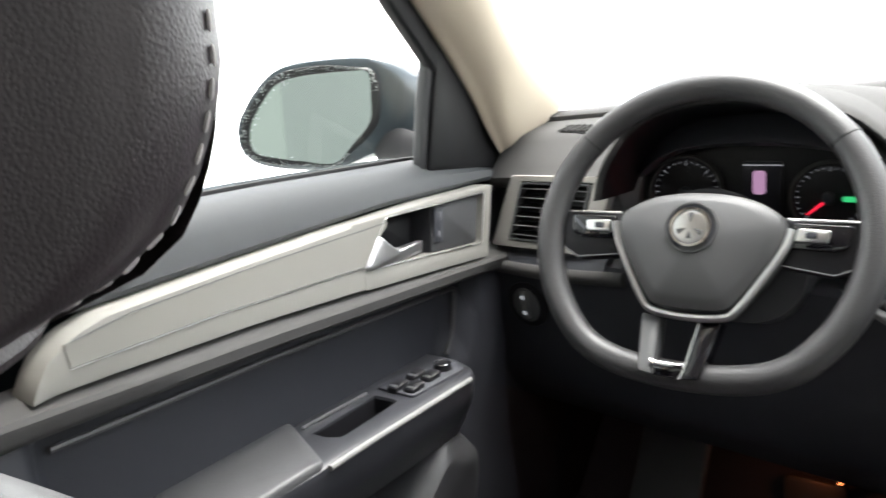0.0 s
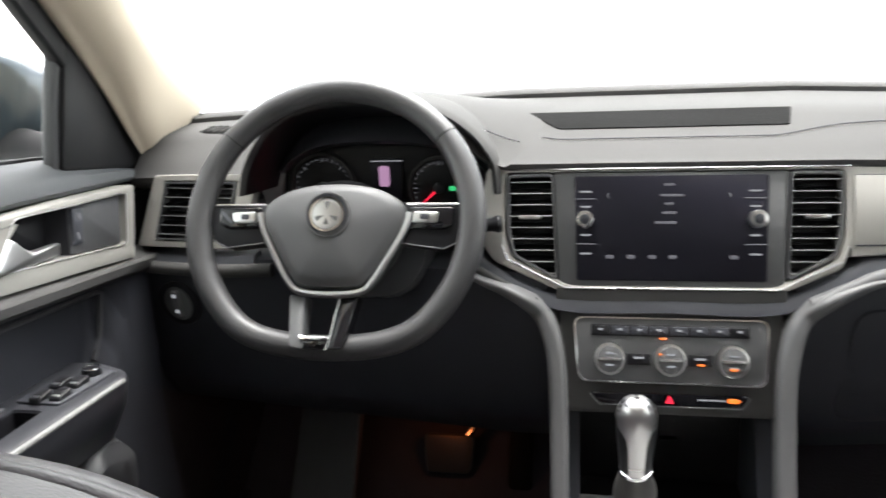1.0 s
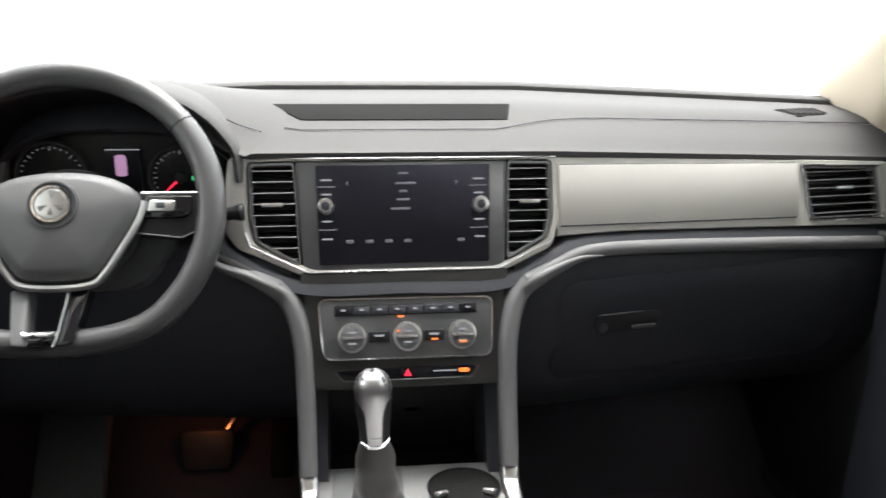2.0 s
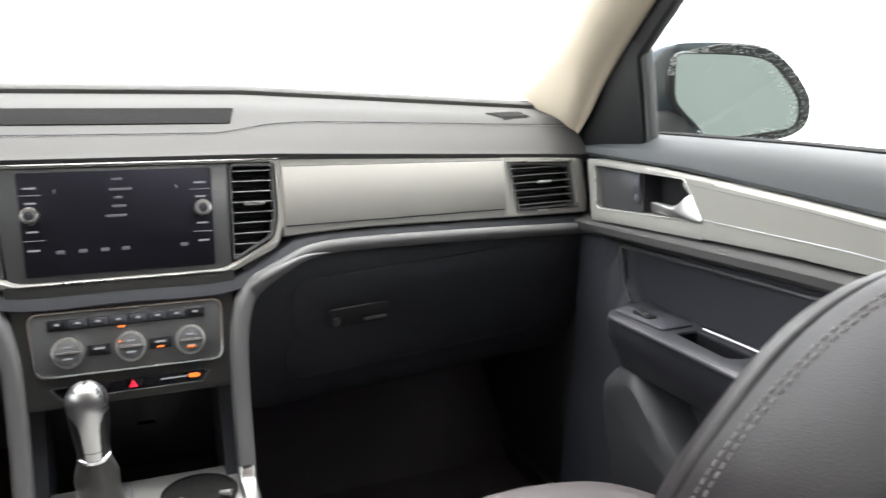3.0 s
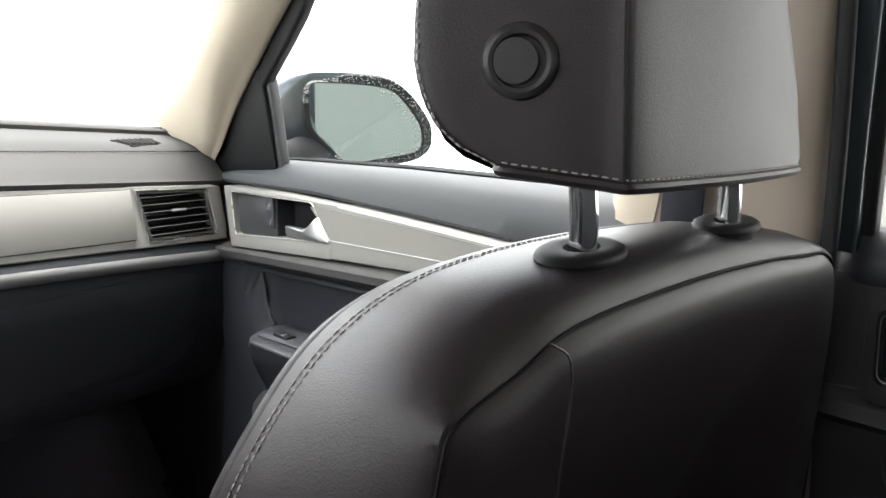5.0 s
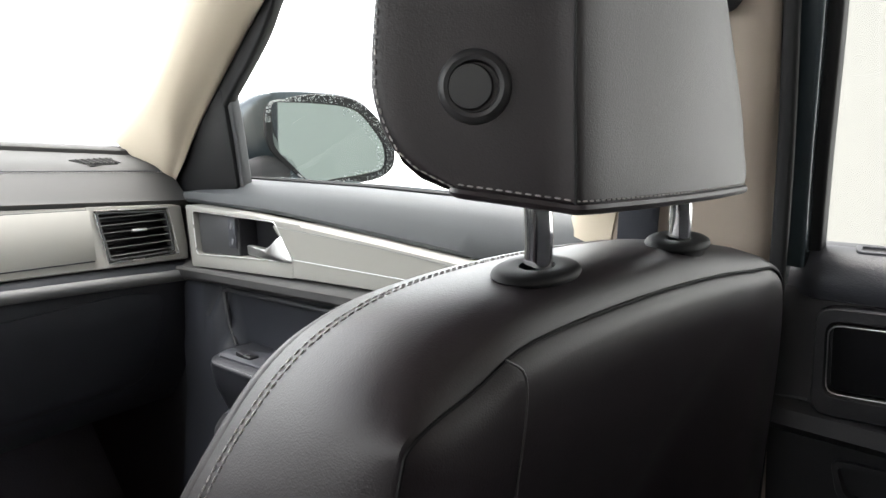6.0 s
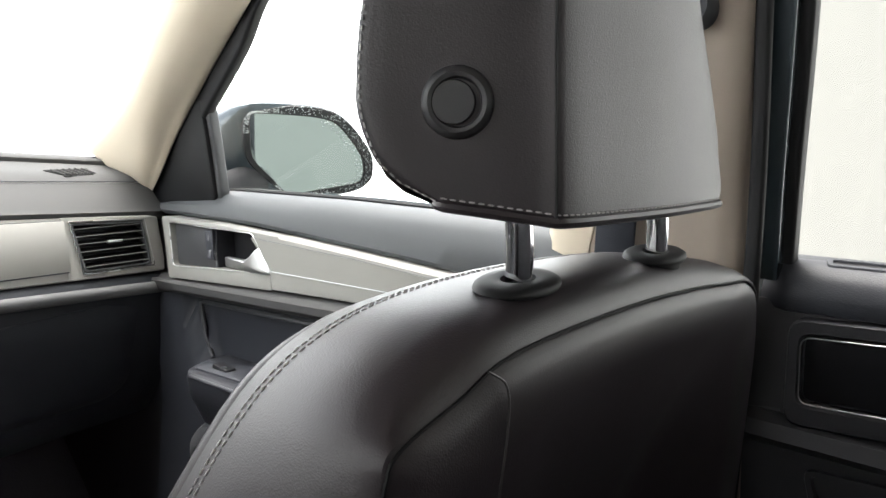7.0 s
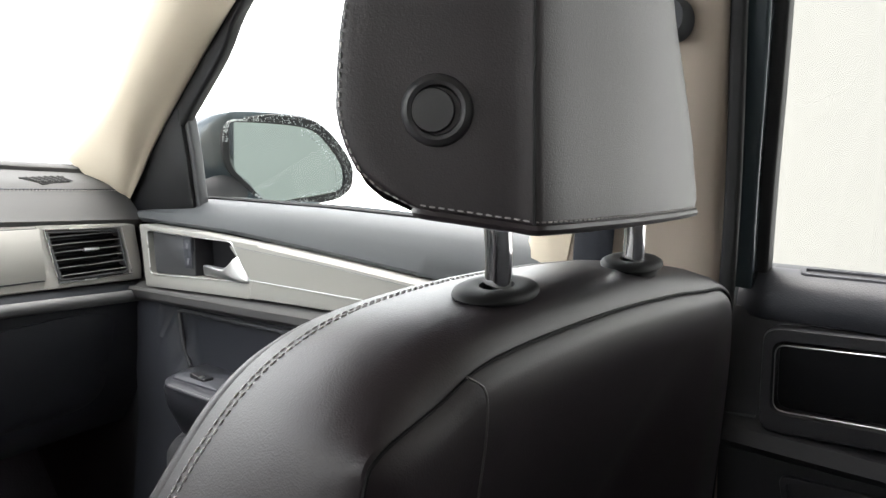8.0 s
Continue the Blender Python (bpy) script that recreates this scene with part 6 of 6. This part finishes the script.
    stitches(line((-0.8095, 0.0039, ridge, seamc, 0.081, 0.0022, 0.216), (-0.8040, 0.0026, ridge, seamc, 0.043, 0.0014, 0.232)), 0.0036, 0.0012, 0.0005, into=thr)
    part("stitching", thr, THREAD, st, "grey double stitching")
    part("panel_seam", tube(spline([V(0.292, -0.8870, 0.7225), V(0.300, -0.8918, 0.715), V(0.298, -0.8945, 0.695), V(0.292, -0.8955, 0.66), V(0.283, -0.897, 0.58), V(0.272, -0.899, 0.45)], 20), 0.0006, 6), BOOT, st)
    # cushion
    co = [(0.17, -0.78), (0.165, -0.60), (0.19, -0.45), (0.225, -0.36), (0.29, -0.305), (0.38, -0.288), (0.47, -0.297), (0.53, -0.328), (0.58, -0.40), (0.645, -0.50), (0.69, -0.60), (0.69, -0.78)]
    outl2 = closed_spline([(a, b, 0) for a, b in co], 60)
    rows = []
    for f, z in ((0.96, 0.16), (1.0, 0.24), (1.0, 0.285), (0.985, 0.308), (0.95, 0.320), (0.86, 0.320), (0.7, 0.310), (0.3, 0.304)):
        rows.append([V(0.43 + s * move[0] + (p.x - 0.43) * f, -0.55 + (p.y + 0.55) * f, z + 0.03 * max(0, (p.y + 0.6))) for p in outl2])
    part("cushion", grid(rows, close=True, caps=True), LEATHER, st, "black leather seat cushion")
    part("seat_base", box(*sorted((s * 0.22, s * 0.64)), -0.76 + move[1], -0.34 + move[1], 0.0, 0.20, 0.02), BLACK, st, "black seat base")
    # headrest posts and guides
    for x, yb in ((0.362, -0.8545), (0.5225, -0.8595)):
        part("guide", grid([[V(x + r * 1.25 * a, yb + r * 0.76 * b, z + 0.0042 + r * (0.07 * a + 0.05 * b)) for a, b in cir] for r, z in ((0.0190, 0.728), (0.0205, 0.7392), (0.0238, 0.7398), (0.0245, 0.7415), (0.0238, 0.7432), (0.0212, 0.7446), (0.0150, 0.7452), (0.0100, 0.7447), (0.0092, 0.738))], close=True, caps=True), RUBBER, st, "oval black headrest guide")
        part("post", tube(spline([V(x, yb, 0.70), V(x - 0.001, yb - 0.001, 0.752), V(x - 0.002, yb, 0.775 - drop), V(x - 0.003, yb + 0.004, 0.80 - drop), V(x - 0.004, yb + 0.011, 0.84 - drop)], 20), 0.0071, 18), CHROME, st, "chrome headrest post")
    # headrest: side panels and back panel meet in a sharp seam
    hz0, hz1 = 0.783, 0.985
    body = V

    def V(x, y, z):
        p = body(x + aside, y - set_back, z - drop)
        p.z -= sag * (p.x + 0.27)
        return p

    def hsec(z):
        """Half sections of the headrest in plan at a height, left side first."""
        t = (z - hz0) / (hz1 - hz0)
        left = 0.340 - 0.005 * t
        right = ease(z, [(0.783, 0.563), (0.790, 0.567), (0.797, 0.566), (0.812, 0.560), (0.826, 0.557), (0.862, 0.540), (0.898, 0.521), (0.985, 0.485)])
        yb = -0.886 + 0.0125 * t
        return left, right, yb

    rows_side, rows_back, rows_side2 = [], [], []
    zz = [hz0 + (hz1 - hz0) * i / 28 for i in range(29)]
    for z in zz:
        t = (z - hz0) / (hz1 - hz0)
        l, r, yb = hsec(z)
        # front edge runs in an arc: short at the bottom, long in the middle
        fl = ease(t, [(0, 0.046), (0.03, 0.0615), (0.07, 0.0705), (0.12, 0.0755), (0.2, 0.0794), (0.3, 0.079), (0.4, 0.0775), (0.5, 0.0745), (0.7, 0.058), (1, 0.0246)])
        yfr = yb + fl - 0.006 * t
        rf = round_front * (0.82 + 0.18 * min(1, t / 0.3))
        xl = l - 0.62 * fl + 0.05 * t * fl
        side_pts = [(l, yb), (l - 0.004, yb + 0.008), (l - 0.21 * fl, yb + 0.33 * fl), (l - 0.43 * fl, yb + 0.66 * fl), (xl, yb + 0.92 * fl), (xl + 0.004 + 0.4 * rf, yfr + 0.003 + rf), (xl + 0.02 + rf, yfr + 0.012 + 1.6 * rf)]
        rows_side.append([V(p.x, p.y, z + 0.010 * (1 - t) * (p.y - yb) / 0.09) for p in spline([(a, b, 0) for a, b in side_pts], 20)])
        back_pts = [(l, yb), (l + 0.004, yb - 0.003), (l + 0.03, yb - 0.006), ((l + r) / 2, yb - 0.009), (r - 0.02, yb - 0.004), (r - 0.003, yb + 0.005), (r, yb + 0.014)]
        rows_back.append([V(p.x, p.y, z) for p in spline([(a, b, 0) for a, b in back_pts], 24)])
        rp = [(r, yb + 0.014), (r + 0.015, yb + 0.35 * fl), (r + 0.025, yb + 0.7 * fl), (r + 0.02, yfr), (r, yfr + 0.012), ((l + r) / 2, yfr + 0.02 + 1.6 * rf), (xl + 0.02 + rf, yfr + 0.012 + 1.6 * rf)]
        rows_side2.append([V(p.x, p.y, z) for p in spline([(a, b, 0) for a, b in rp], 28)])
    hd = part("headrest", grid(rows_side), LEATHER, st, "black leather headrest")
    part("headrest_back", grid(rows_back), LEATHER, hd, "black leather back panel")
    fr = grid(rows_side2)
    part("headrest_front", fr, LEATHER, hd)
    base = [list(reversed(rows_side[0])) + rows_back[0][1:] + rows_side2[0][1:-1]]
    topr = [list(reversed(rows_side[-1])) + rows_back[-1][1:] + rows_side2[-1][1:-1]]

    def cap(row, dz):
        c = sum((p for p in row), Vector()) / len(row)
        out = [row]
        for f, h in ((0.97, 0.6), (0.85, 0.9), (0.4, 1.0)):
            out.append([c + (p - c) * f + Vector((0, 0, dz * h)) for p in row])
        return grid(out, close=True, caps=False)

    b1 = cap(base[0], -0.005)
    part("headrest_base", b1, LEATHER, hd)
    part("headrest_top", cap(topr[0], 0.02), LEATHER, hd)
    part("seam", tube([V(hsec(z)[0] - 0.0005, hsec(z)[2] - 0.0012, z) for z in zz], 0.0008, 6), RUBBER, hd)
    edge = list(reversed(rows_side[0])) + rows_back[0][1:]
    part("bottom_piping", tube([p + Vector((0, 0, -0.001)) for p in edge], 0.0028, 8), LEATHER, hd, "piped lower edge")
    part("stitching", stitches([p + Vector((-s * 0.0004, -0.0006, 0.0026)) for p in edge], 0.0030, 0.0014, 0.00045), THREAD, hd)
    fe = [r[-5 if round_front else -7] for r in rows_side]
    part("stitching", stitches([p + Vector((-s * 0.0006, -0.0002, 0)) for p in fe], *((0.0040, 0.0020, 0.0005) if round_front else (0.0030, 0.0014, 0.00045))), THREAD, hd)
    # release button on the side
    z0, y0 = 0.8340, -0.8469
    nrm = Vector((-s * 0.84, -0.54, 0)).normalized()
    e1 = Vector((0, 0, 1)).cross(nrm).normalized()

    def but(u, v, w):
        return V(0.3139, y0, z0) + e1 * u + Vector((0, 0, 1)) * v + nrm * w

    part("release_button", grid([[but(r * a, r * b, w) for a, b in cir] for r, w in ((0.0168, -0.006), (0.0166, 0.0), (0.0155, 0.0022), (0.0134, 0.0034), (0.0116, 0.0028), (0.0108, 0.0012), (0.0106, -0.003))], close=True), CAP, hd, "round black release button bezel")
    part("button_cap", grid([[but(r * a - s * 0.0018, r * b, w) for a, b in cir] for r, w in ((0.0103, -0.004), (0.0102, 0.0014), (0.0096, 0.0022), (0.006, 0.0023), (0.002, 0.0023))], close=True, caps=True), CAP, hd)
    return st


seat(1, (0, 0, 0))
seat(-1, (0.068, 0.0079, 0.0038), 0.0089, -0.0335, 0.0266, 0.012, 0.104)
